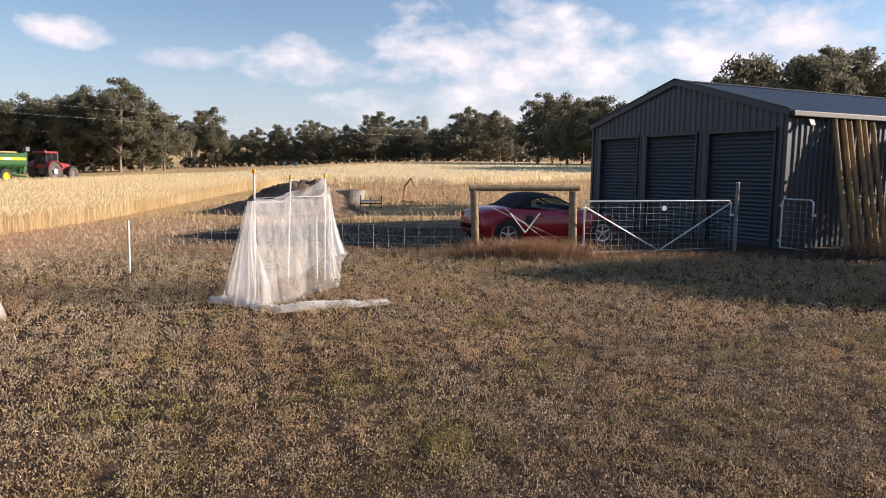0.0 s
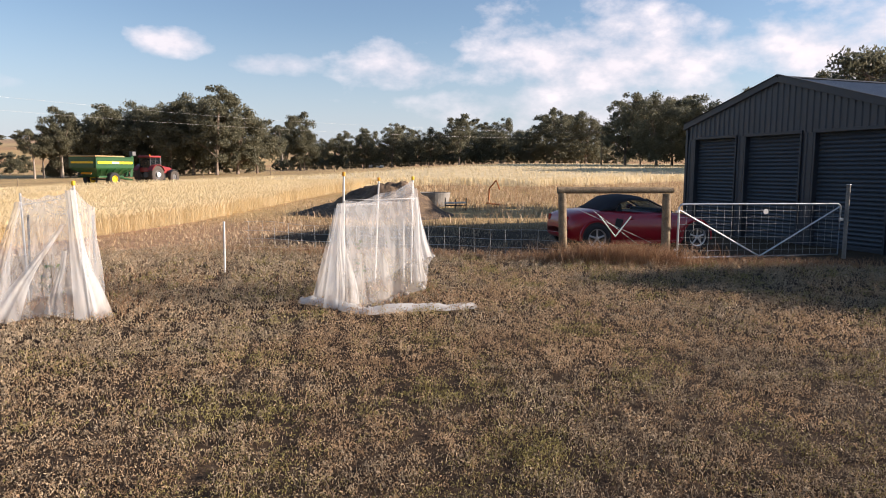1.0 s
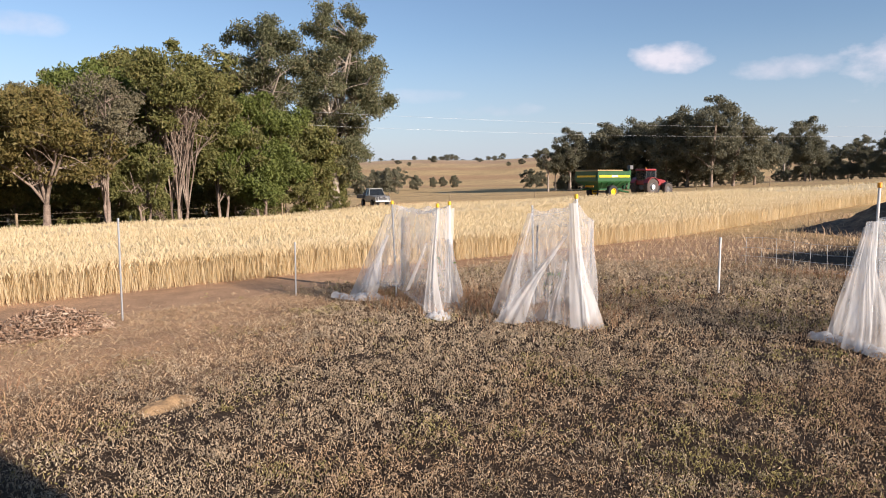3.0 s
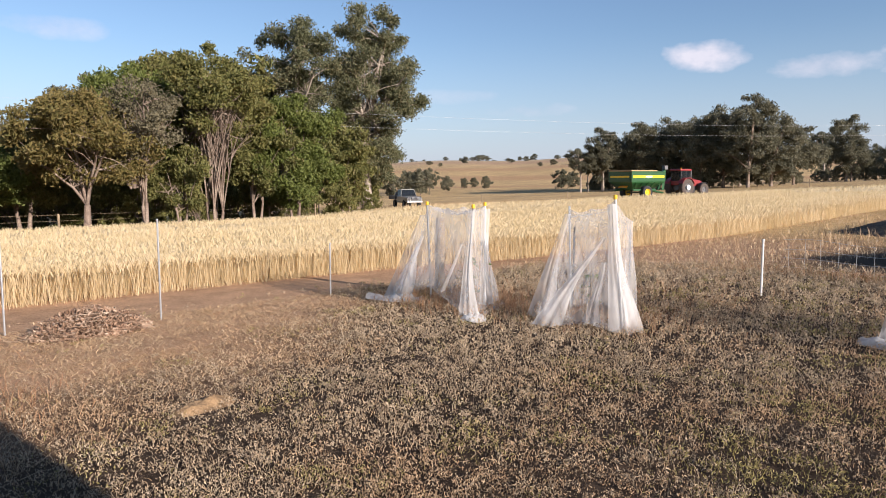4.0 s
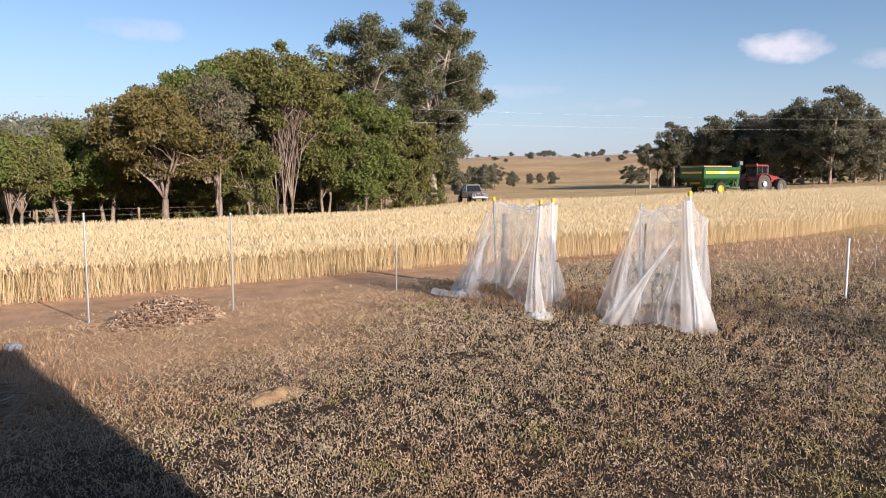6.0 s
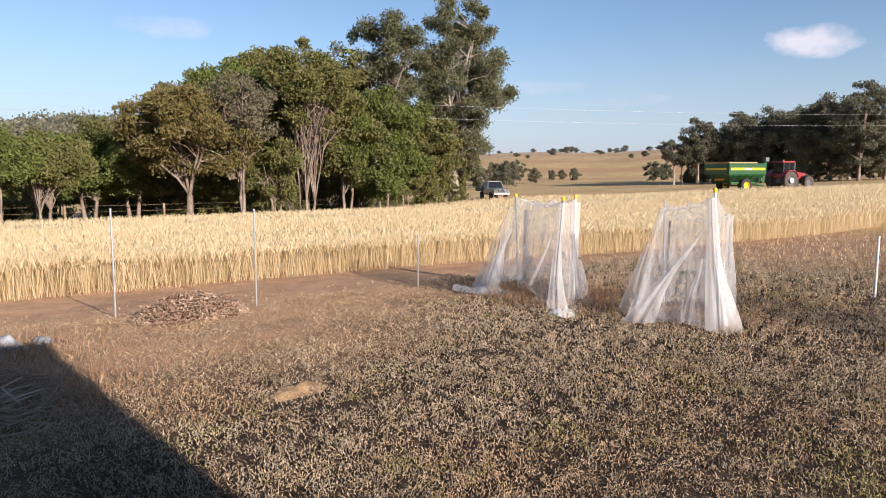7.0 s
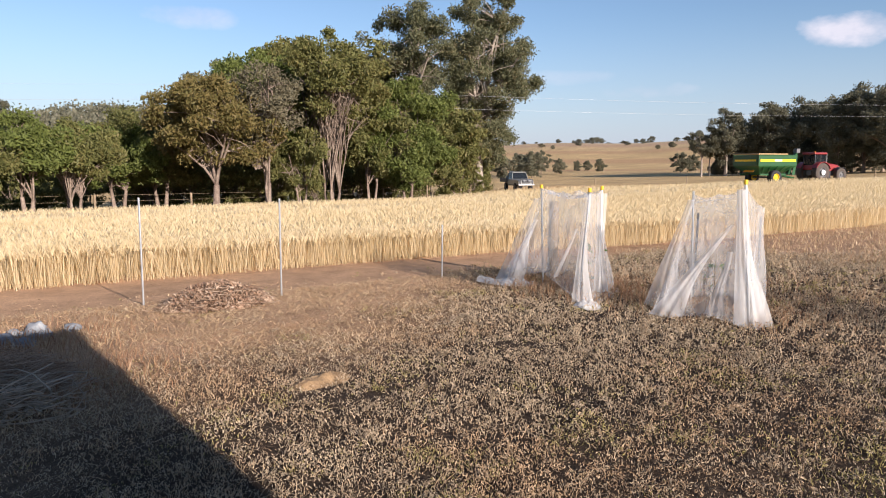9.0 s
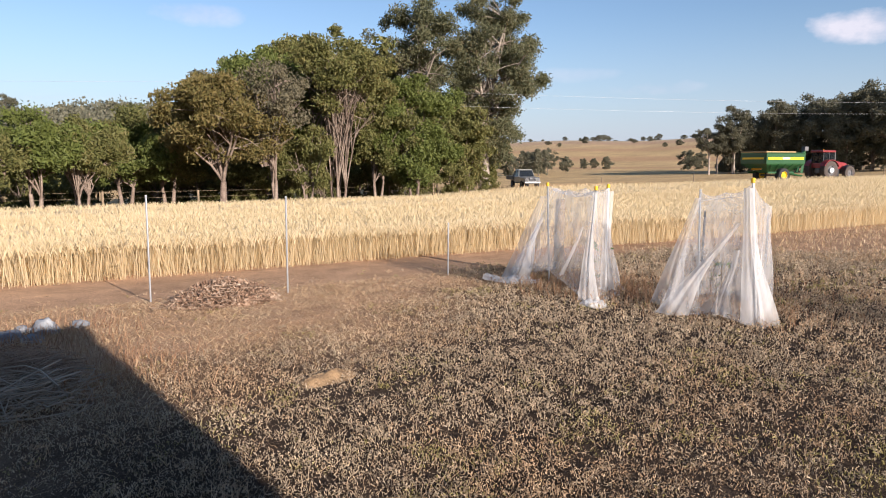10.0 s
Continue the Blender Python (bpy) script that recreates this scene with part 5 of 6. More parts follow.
def build_ute(x, y):
    u = empty("farm_ute", pose(x, y, land(x, y) + 0.02, 0, 0, -19), "old off-white farm utility with a dark tray", "utility truck")
    for x0 in (1.45, -1.4):
        for s in (-1, 1):
            wheel(u, (x0, s * 0.76, 0.38), 0.38, 0.24, 0.22, TYRE, GREY_IRON, 0)
    part("chassis", box_bm(4.6, 0.9, 0.2, (0, 0, 0.55), 0.03), GREY_IRON, u)
    body = loft_bm([[(x0, hw, zb), (x0, hw, zt - 0.08), (x0, hw * 0.85, zt), (x0, -hw * 0.85, zt), (x0, -hw, zt - 0.08), (x0, -hw, zb)] for x0, hw, zt, zb in ((0.55, 0.82, 1.15, 0.55), (1.2, 0.82, 1.13, 0.6), (2.1, 0.80, 1.07, 0.6), (2.3, 0.76, 1.0, 0.6))])
    part("bonnet", body, UTE_WHITE, u)
    part("cab_lower", box_bm(1.35, 1.66, 0.6, (-0.1, 0, 0.86), 0.05), UTE_WHITE, u)
    cab = loft_bm([[(0.58 - 0.30 * k, 0.80 - 0.12 * k, 1.15 + 0.6 * k), (-0.75 + 0.06 * k, 0.80 - 0.12 * k, 1.15 + 0.6 * k), (-0.75 + 0.06 * k, -0.80 + 0.12 * k, 1.15 + 0.6 * k), (0.58 - 0.30 * k, -0.80 + 0.12 * k, 1.15 + 0.6 * k)] for k in (0, 1)])
    part("cab_glass", cab, glass("ute glass", (0.3, 0.35, 0.4), 0.3), u, "dark cab windows")
    part("cab_roof", box_bm(1.08, 1.4, 0.09, (-0.2, 0, 1.78), 0.03), UTE_WHITE, u)
    for s in (-1, 1):
        rod("pillar", (0.58, s * 0.80, 1.15), (0.28, s * 0.68, 1.76), 0.035, UTE_WHITE, u)
        rod("pillar", (-0.75, s * 0.80, 1.15), (-0.69, s * 0.68, 1.76), 0.05, UTE_WHITE, u)
        rod("pillar", (-0.05, s * 0.80, 1.15), (-0.08, s * 0.68, 1.76), 0.03, UTE_WHITE, u)
        part("headlight", cyl_bm(0.10, 0.05, (2.31, s * 0.55, 0.86), (0, 90, 0), 20), CLEAR_LAMP, u)
        part("spot_lamp", cyl_bm(0.1, 0.1, (2.42, s * 0.25, 1.0), (0, 90, 0), 16), CLEAR_LAMP, u)
        part("tray_side", box_bm(2.2, 0.04, 0.35, (-1.9, s * 0.92, 1.0), 0.01), DARK_PLASTIC, u)
    part("grille", box_bm(0.04, 0.8, 0.25, (2.31, 0, 0.84), 0.01), DARK_PLASTIC, u)
    part("bumper", box_bm(0.16, 1.66, 0.16, (2.4, 0, 0.58), 0.03), CHROME, u)
    rod("bull_bar", (2.48, -0.6, 0.6), (2.45, -0.6, 1.1), 0.03, DARK_PLASTIC, u)
    rod("bull_bar", (2.48, 0.6, 0.6), (2.45, 0.6, 1.1), 0.03, DARK_PLASTIC, u)
    rod("bull_bar", (2.46, -0.62, 1.1), (2.46, 0.62, 1.1), 0.03, DARK_PLASTIC, u)
    part("tray_floor", box_bm(2.2, 1.84, 0.08, (-1.9, 0, 0.82), 0.01), DARK_PLASTIC, u)
    part("tray_rear", box_bm(0.04, 1.84, 0.35, (-2.98, 0, 1.0), 0.01), DARK_PLASTIC, u)
    part("head_board", box_bm(0.05, 1.6, 0.85, (-0.86, 0, 1.25), 0.01), DARK_PLASTIC, u)
    part("cargo", box_bm(0.9, 1.2, 0.5, (-1.6, 0, 1.15), 0.08), GREY_IRON, u)


build_ute(-55.3, 44.2)

# far vehicle that raises dust by the tree line
dv = empty("far_car", pose(-44.5, 202, land(-44.5, 202), 0, 0, 0), "small pale car far off by the tree line", "car")
part("body", box_bm(4.2, 1.7, 0.75, (0, 0, 0.65), 0.15), WHITE_PAINT, dv)
part("cabin", box_bm(2.1, 1.5, 0.6, (-0.2, 0, 1.25), 0.2), UTE_WHITE, dv)
for x0 in (-1.3, 1.3):
    for s in (-1, 1):
        wheel(dv, (x0, s * 0.75, 0.32), 0.32, 0.2, 0.2, TYRE, GREY_IRON)
# ---- trees ----
GUM_BARK = ramp_mat("pale gum bark", [(0.15, 0.115, 0.088), (0.29, 0.24, 0.19), (0.44, 0.39, 0.33)], scale=1.2, fine=9, rough=0.9, bump=0.4)
DARK_BARK = ramp_mat("grey-brown bark", [(0.09, 0.065, 0.05), (0.20, 0.15, 0.115), (0.32, 0.26, 0.20)], scale=1.5, fine=12, rough=0.95, bump=0.6)
GUM_LEAF = leaf_mat("grey-green gum leaves", [(0.075, 0.085, 0.045), (0.14, 0.147, 0.075), (0.20, 0.195, 0.105), (0.23, 0.165, 0.08)], 0.45, 0.35)
BRIGHT_LEAF = leaf_mat("bright green leaves", [(0.075, 0.09, 0.02), (0.14, 0.17, 0.042), (0.22, 0.24, 0.075)], 0.42, 0.5)
OLIVE_LEAF = leaf_mat("olive leaves", [(0.075, 0.08, 0.026), (0.14, 0.145, 0.045), (0.21, 0.20, 0.07), (0.22, 0.165, 0.06)], 0.42, 0.5)
RUSSET_LEAF = leaf_mat("browning leaves", [(0.09, 0.08, 0.028), (0.15, 0.13, 0.042), (0.22, 0.165, 0.06), (0.15, 0.165, 0.052)], 0.42, 0.5)
DULL_LEAF = leaf_mat("dull purple-brown twig leaves", [(0.09, 0.08, 0.05), (0.14, 0.125, 0.075), (0.19, 0.165, 0.10)], 0.25, 0.5)
# leaf tones greyed and lightened, with distance haze put into the colour
FAR_LEAF = leaf_mat("hazed gum leaves", [(0.10, 0.10, 0.066), (0.165, 0.16, 0.105), (0.24, 0.22, 0.14)], 0.4, 0.15)


def make_tree(label, height, spread, fork, bottom, clumps, leaves, leaf, bark, leaf_m, seed, clump_r=1.0, trunk_r=0.2, depth=None, twigs=0, stems=1, narrow=0.42, lean=(0, 0), sides=5):
    """A tree at the origin: trunk and limbs that reach to the leaf clumps, and a crown of single leaves.
    fork: where the limbs part; bottom: lower edge of the crown; spread, depth: its half widths."""
    r = np.random.default_rng(seed)
    depth = depth or spread
    tree = empty("tree", Matrix.Identity(4), label, "tree")
    mid, half = (height + bottom) / 2, (height - bottom) / 2
    cs = []
    while len(cs) < clumps:
        p = r.uniform(-1, 1, 3)
        q = np.linalg.norm(p)
        if q > 1 or q < 0.35 * r.random():
            continue
        p *= 0.86
        # wider above the middle, uneven outline
        w = 1.0 + 0.14 * math.sin(3 * math.atan2(p[1], p[0]) + seed) - 0.18 * p[2] * p[2]
        cs.append((p[0] * spread * w + lean[0] * (p[2] + 1) / 2, p[1] * depth * w + lean[1] * (p[2] + 1) / 2, mid + p[2] * half))
    cs = np.array(cs)
    runs = []
    roots = []
    for s in range(stems):
        a = 2 * math.pi * s / stems + seed
        o = 0.0 if stems == 1 else trunk_r * 1.6
        bx, by = o * math.cos(a), o * math.sin(a)
        dx, dy = (r.normal(0, 0.05), r.normal(0, 0.05)) if stems == 1 else (0.25 * math.cos(a) * fork / 2, 0.25 * math.sin(a) * fork / 2)
        tr = trunk_r / math.sqrt(stems)
        f = fork * r.uniform(0.9, 1.1)
        runs.append(([(bx, by, -0.3), (bx, by, 0.05), (bx + dx * 0.4, by + dy * 0.4, f * 0.5), (bx + dx, by + dy, f)], [tr * 1.7, tr * 1.25, tr, tr * 0.85]))
        roots.append((np.array([bx + dx, by + dy, f]), tr * 0.85))
    order = np.argsort(r.random(len(cs)))
    mains = []
    n_main = max(3, min(9, clumps // 6))
    for i in order[:n_main * stems]:
        c = cs[i]
        root, tr = roots[int(r.integers(len(roots)))]
        mid_p = root * 0.5 + c * 0.5
        mid_p[2] += 0.10 * (c[2] - root[2])
        mid_p[:2] -= 0.22 * (c[:2] - root[:2])
        pts = []
        for t in np.linspace(0, 1, 7):
            p = (1 - t) ** 2 * root + 2 * t * (1 - t) * mid_p + t * t * c
            p = p + r.normal(0, 0.025 * height / 8, 3) * (0 < t < 1)
            pts.append(p)
        rad = np.linspace(tr * r.uniform(0.45, 0.7), tr * 0.12, 7)
        runs.append((pts, rad))
        mains.append((pts, rad))
    for i in order[n_main * stems:] if sides > 4 else ():
        c = cs[i]
        best, bp, br = 1e9, None, None
        for pts, rad in mains:
            for k in (2, 3, 4, 5):
                d = np.linalg.norm(c - pts[k]) + max(0, pts[k][2] - c[2]) * 1.5
                if d < best:
                    best, bp, br = d, pts[k], rad[k]
        ctl = bp * 0.5 + c * 0.5 + np.array([0, 0, 0.12 * best])
        pts = [(1 - t) ** 2 * bp + 2 * t * (1 - t) * ctl + t * t * c for t in np.linspace(0, 1, 4)]
        runs.append((pts, np.linspace(br * 0.6, 0.012, 4)))
    for k in range(twigs):
        c = cs[int(r.integers(len(cs)))]
        pts, rad = mains[int(r.integers(len(mains)))]
        j = int(r.integers(2, 6))
        tip = pts[j] * 0.35 + c * 0.65 + r.normal(0, clump_r * 0.5, 3)
        ctl = (pts[j] + tip) / 2 + np.array([0, 0, 0.15])
        runs.append(([pts[j], ctl, tip], [0.03, 0.02, 0.008]))
    part("trunk", tubes_mesh("trunk", runs, bark, sides), None, tree)
    per = leaves // clumps
    pts = []
    for c in cs:
        n = int(per * r.uniform(0.55, 1.45))
        d = r.normal(0, 1, (n, 3))
        d /= np.linalg.norm(d, axis=1)[:, None]
        rad = clump_r * r.uniform(0.65, 1.25) * (r.random(n) ** 0.55)
        q = d * rad[:, None] * np.array([1.0, 1.0, 0.72])
        # sprays within the clump
        k = r.normal(0, 0.5 * clump_r, (max(2, n // 40), 3))
        q = q * 0.75 + 0.35 * k[r.integers(len(k), size=n)]
        pts.append(c + q)
    pts = np.concatenate(pts)
    pts = pts[pts[:, 2] > 0.25]
    part("crown", leaf_cloud("crown", pts, leaf, narrow, r, leaf_m), None, tree)
    return tree


def place(tree, x, y, turn=0.0, size=1.0, label="", group="", sink=0.0, squash=1.0):
    m = Matrix.LocRotScale((x, y, land(x, y) - sink), Euler((0, 0, radians(turn))), (size, size, size * squash))
    t = copy_thing(tree, m)
    return tagged(t, label, "", group)


def stand(tree, x, y, turn=0.0):
    tree.matrix_world = pose(x, y, land(x, y), 0, 0, turn)
    return tree


def polar(column, d):
    """The place at distance d behind that column of the leftmost view."""
    a = radians(58.18) - math.atan((column - 784) / 1224.9)
    return -0.59 - math.sin(a) * d, 0.68 + math.cos(a) * d


GROVE = "trees of the grove beside the crop"
TURN_TO = 58.0
# the two tall gums
t = stand(make_tree("tall gum tree with pale limbs and ragged grey-green crown", 19.4, 6.6, 4.2, 1.0, 150, 62000, 0.29, GUM_BARK, GUM_LEAF, 3, 1.2, 0.48, 5.4, 170, narrow=0.36), *polar(858, 62))
tagged(t, group=GROVE)
t = stand(make_tree("tall gum tree with pale limbs and open crown", 18.0, 5.4, 4.5, 4.6, 96, 38000, 0.29, GUM_BARK, GUM_LEAF, 8, 1.15, 0.44, 4.6, 170, narrow=0.36), *polar(735, 60))
tagged(t, group=GROVE)
# dense leafy trees in front
SPECS = [
    # column, distance, label, height, half width, fork, bottom, clumps, leaves, leaf, bark, leaves' look, clump radius, trunk, twigs, stems
    (735, 46, "dense bright green tree leafy to the ground", 8.6, 3.5, 1.2, 0.5, 80, 26000, 0.27, DARK_BARK, BRIGHT_LEAF, 0.85, 0.16, 20, 3),
    (668, 45, "dense olive green tree leafy to the ground", 8.8, 2.8, 1.3, 0.7, 60, 19000, 0.27, DARK_BARK, OLIVE_LEAF, 0.8, 0.15, 20, 3),
    (600, 43, "tall tree with many bare upswept branches and a thin crown", 10.7, 3.5, 1.0, 4.8, 60, 18000, 0.26, DARK_BARK, OLIVE_LEAF, 0.85, 0.2, 260, 4),
    (545, 41, "low bushy olive tree", 4.9, 2.0, 1.0, 0.6, 34, 11000, 0.22, DARK_BARK, OLIVE_LEAF, 0.6, 0.12, 20, 3),
    (487, 40, "tree with bare twiggy branches and sparse dull leaves", 8.5, 2.6, 1.5, 3.4, 44, 7500, 0.22, DARK_BARK, DULL_LEAF, 0.85, 0.16, 320, 2),
    (470, 46, "round dense bright green tree", 10.2, 4.3, 2.2, 3.0, 92, 31000, 0.29, DARK_BARK, BRIGHT_LEAF, 0.95, 0.2, 20, 1),
    (395, 39, "forked tree with a browning leafy crown", 7.4, 3.9, 1.6, 2.3, 84, 27000, 0.25, DARK_BARK, RUSSET_LEAF, 0.85, 0.19, 160, 1),
    (540, 50, "tall rounded olive tree", 11.9, 4.8, 3.0, 3.0, 92, 31000, 0.31, DARK_BARK, OLIVE_LEAF, 1.0, 0.22, 40, 1),
    (300, 44, "spreading olive green tree", 6.3, 4.0, 1.4, 1.6, 80, 27000, 0.26, DARK_BARK, OLIVE_LEAF, 0.8, 0.16, 60, 2),
    (225, 43, "low spreading green tree", 5.2, 3.5, 1.3, 1.2, 66, 22000, 0.25, DARK_BARK, BRIGHT_LEAF, 0.75, 0.15, 60, 2),
    (145, 36, "low forked tree with upswept grey branches", 4.9, 2.5, 0.8, 1.7, 50, 18000, 0.22, DARK_BARK, OLIVE_LEAF, 0.65, 0.14, 160, 3),
    (65, 35, "low rounded green tree", 4.8, 2.3, 1.0, 1.5, 44, 15000, 0.22, DARK_BARK, BRIGHT_LEAF, 0.65, 0.14, 80, 2),
    (-20, 34, "low rounded green tree", 4.0, 1.7, 1.0, 1.2, 32, 10000, 0.19, DARK_BARK, OLIVE_LEAF, 0.65, 0.13, 60, 2),
]
for k, (col, d, lab, h, sp, fk, bt, cl, lv, ls, bk, lm, cr, trk, tw, sm) in enumerate(SPECS):
    tr = make_tree(lab, h, sp, fk, bt, cl, int(lv * 1.1), ls * 0.92, bk, lm, 20 + k, cr, trk, sp * 0.9, tw, sm)
    stand(tr, *polar(col, d), TURN_TO)
    tagged(tr, group=GROVE)
# the shaded back row of the grove, and shrubs under it
BACK = make_tree("dense dark tree in the back of the grove", 8.8, 3.4, 1.3, 0.2, 64, 8000, 0.40, DARK_BARK, OLIVE_LEAF, 61, 0.95, 0.16, 3.2, 0, 2, sides=4)
stand(BACK, *polar(520, 60))
tagged(BACK, group=GROVE)
LOW = make_tree("low dark shrub under the grove trees", 3.2, 1.9, 0.5, -0.3, 34, 3600, 0.26, DARK_BARK, OLIVE_LEAF, 62, 0.6, 0.07, 1.8, 0, 3, sides=4)
stand(LOW, *polar(505, 47))
tagged(LOW, group="shrubs under the grove")
for k, (col, d, src, size) in enumerate([(250, 54, 1, 0.7), (330, 52, 1, 0.75), (410, 53, 0, 0.9), (480, 56, 1, 1.0), (560, 57, 0, 1.1), (630, 56, 1, 1.1), (690, 58, 0, 1.0), (770, 57, 1, 0.85), (170, 60, 1, 0.8), (90, 62, 0, 0.75), (-60, 50, 0, 0.7), (655, 58, 0, 1.55), (835, 66, 0, 0.85), (820, 58, 0, 0.95), (590, 60, 0, 1.45), (850, 65, 0, 0.8)]):
    place(BACK, *polar(col, d), 40 * k, size, "", GROVE)
for k, (col, d, size) in enumerate([(440, 45, 0.9), (350, 46, 0.9), (280, 48, 0.95), (310, 52, 1.1), (400, 50, 1.1), (455, 52, 1.1), (650, 50, 0.9), (570, 48, 0.9), (620, 53, 1.0), (700, 51, 0.9), (800, 56, 0.8), (850, 60, 0.65), (868, 68, 0.5), (250, 50, 1.0),
                                    (160, 56, 1.0), (110, 50, 0.9), (40, 48, 0.9), (0, 52, 1.0), (75, 60, 1.2), (-40, 46, 0.9), (745, 55, 0.9)]):
    place(LOW, *polar(col, d), 70 * k, size, "", "shrubs under the grove")
# unseen shrubs, added out of view to shade the shed wall and lawn
shade = make_tree("unseen leafy shrub beside the shed, added to cast shade", 3.9, 2.1, 0.8, 0.3, 44, 5200, 0.22, DARK_BARK, OLIVE_LEAF, 77, 0.75, 0.12, 2.2, 20, 3)
stand(shade, 13.9, 16.2)
place(shade, 14.8, 12.7, 80, 1.15)
place(shade, 17.5, 12.0, 150, 1.2)

# far trees: a few kinds, then copies
FAR = [make_tree("dark broad gum tree far off", 15.5, 7.4, 2.0, 0.2, 84, 13000, 0.52, DARK_BARK, FAR_LEAF, 41, 1.6, 0.3, 6.5, 0, sides=4),
       make_tree("dark tall gum tree far off", 19.0, 6.0, 3.0, 0.5, 76, 12000, 0.52, DARK_BARK, FAR_LEAF, 42, 1.6, 0.3, 5.4, 0, sides=4),
       make_tree("dark rounded gum tree far off", 12.5, 7.0, 1.5, -0.6, 70, 12000, 0.52, DARK_BARK, FAR_LEAF, 43, 1.7, 0.28, 6.4, 0, sides=4),
       make_tree("open gum tree with a thin crown far off", 17.0, 5.4, 6.0, 6.0, 40, 7000, 0.5, GUM_BARK, FAR_LEAF, 44, 1.4, 0.3, 4.6, 0)]


BUSH = make_tree("small grey-green paddock bush far off", 12.0, 7.0, 1.5, -0.5, 46, 5000, 0.8, DARK_BARK, FAR_LEAF, 45, 1.7, 0.25, 6.5, 0, sides=4)


def ahead(column, d):
    """The place at distance d behind that column of the first view."""
    a = -math.atan((column - 784) / 1224.9)
    return -math.sin(a) * d, math.cos(a) * d


def far(kind, xy, size=1.0, turn=0.0, group="far tree line", squash=1.0):
    if kind == 4:
        size = size / 0.45
    return place(FAR[kind], *xy, turn, size, "", group, squash=squash)


FAR.append(BUSH)
GROUP = "trees behind the tractor"
stand(BUSH, *polar(940, 175))
tagged(BUSH, group="scattered paddock trees")
BUSH.scale = (0.45, 0.45, 0.45)
stand(FAR[0], *ahead(40, 152))
stand(FAR[1], *ahead(215, 142))
stand(FAR[2], *ahead(560, 235))
stand(FAR[3], *ahead(150, 165))
tagged(FAR[0], group=GROUP), tagged(FAR[1], group=GROUP), tagged(FAR[2], group="far tree line"), tagged(FAR[3], group=GROUP)
for k, (col, d, kind, size, sq) in enumerate([(-10, 150, 1, 0.82, 1), (75, 156, 0, 0.95, 1), (125, 148, 1, 0.85, 1), (170, 150, 0, 1.05, 1.05), (255, 146, 0, 1.0, 1), (292, 152, 2, 0.95, 1.05),
                                              (-55, 155, 2, 0.9, 1.1), (-95, 150, 1, 0.78, 1), (-150, 148, 3, 0.62, 1), (110, 165, 0, 1.05, 1), (200, 165, 0, 1.1, 1), (10, 168, 0, 1.0, 1)]):
    far(kind, ahead(col, d), size, 47 * k, GROUP, sq)
r = np.random.default_rng(12)
for k, col in enumerate(range(335, 940, 17)):
    d = 225 + 22 * math.sin(k * 1.9) + r.uniform(-8, 8)
    lift = np.interp(col, [335, 365, 420, 470, 640, 690, 740, 800, 840, 930], [1.05, 1.1, 0.72, 0.78, 0.85, 1.1, 1.0, 1.15, 1.15, 0.9])
    far(int(r.integers(0, 3)) if k % 7 else 3, ahead(col + r.uniform(-6, 6), d), lift * r.uniform(0.85, 1.15) * (0.84 if k % 7 else 1.0), 61 * k)
for k, col in enumerate(range(330, 950, 14)):
    far(4, ahead(col, 214 + 8 * math.sin(k * 2.3)), 0.28 + 0.1 * r.random(), 71 * k, "scrub under the far tree line")
for k, col in enumerate(range(-120, 320, 22)):
    far(4, ahead(col, 160 + 5 * math.sin(k * 2.3)), 0.22 + 0.1 * r.random(), 71 * k, "scrub under the far tree line")
for k, col in enumerate(range(948, 1215, 26)):
    far(int(r.integers(0, 3)), ahead(col, 118 + 10 * math.sin(k * 2.1)), np.interp(col, [948, 1040, 1200], [0.80, 0.72, 0.78]) * r.uniform(0.85, 1.05), 33 * k, "trees behind the shed")
for k, col in enumerate(range(1225, 1700, 30)):
    far((0, 2, 3, 0, 1)[k % 5], ahead(col, 92 + 7 * math.sin(k * 1.7)), np.interp(col, [1225, 1330, 1420, 1700], [0.62, 0.76, 0.86, 0.76]) * r.uniform(0.9, 1.06), 51 * k, "trees behind the shed")
behind = make_tree("dark gum tree with an open top behind the shed", 7.0, 3.3, 2.2, 2.4, 46, 13000, 0.21, DARK_BARK, FAR_LEAF, 91, 0.72, 0.2, 2.7, 90)
stand(behind, *ahead(1362, 32.0))
tagged(behind, group="trees behind the shed")
# paddock trees and bushes on the left
for k, (col, d, kind, size) in enumerate([(900, 150, 4, 0.42), (925, 185, 4, 0.5), (952, 160, 4, 0.52), (968, 200, 0, 0.45), (1000, 190, 4, 0.36), (1032, 230, 4, 0.3), (1072, 215, 4, 0.34), (1050, 240, 4, 0.3), (1215, 190, 4, 0.45), (1235, 195, 4, 0.4),
                                          (1265, 150, 3, 0.55), (1295, 148, 3, 0.66), (1280, 152, 4, 0.3), (860, 140, 4, 0.4), (20, 230, 1, 0.8), (-20, 235, 0, 0.8), (400, 95, 1, 1.0)]):
    far(kind, polar(col, d), size, 29 * k, "scattered paddock trees")
for k in range(34):
    col = 880 + 12.5 * k + 20 * math.sin(k * 2.7)
    far(4, polar(col, 620 + 480 * r.random()), r.uniform(0.35, 0.95), 83 * k, "trees on the far ridge", r.uniform(0.5, 0.8))


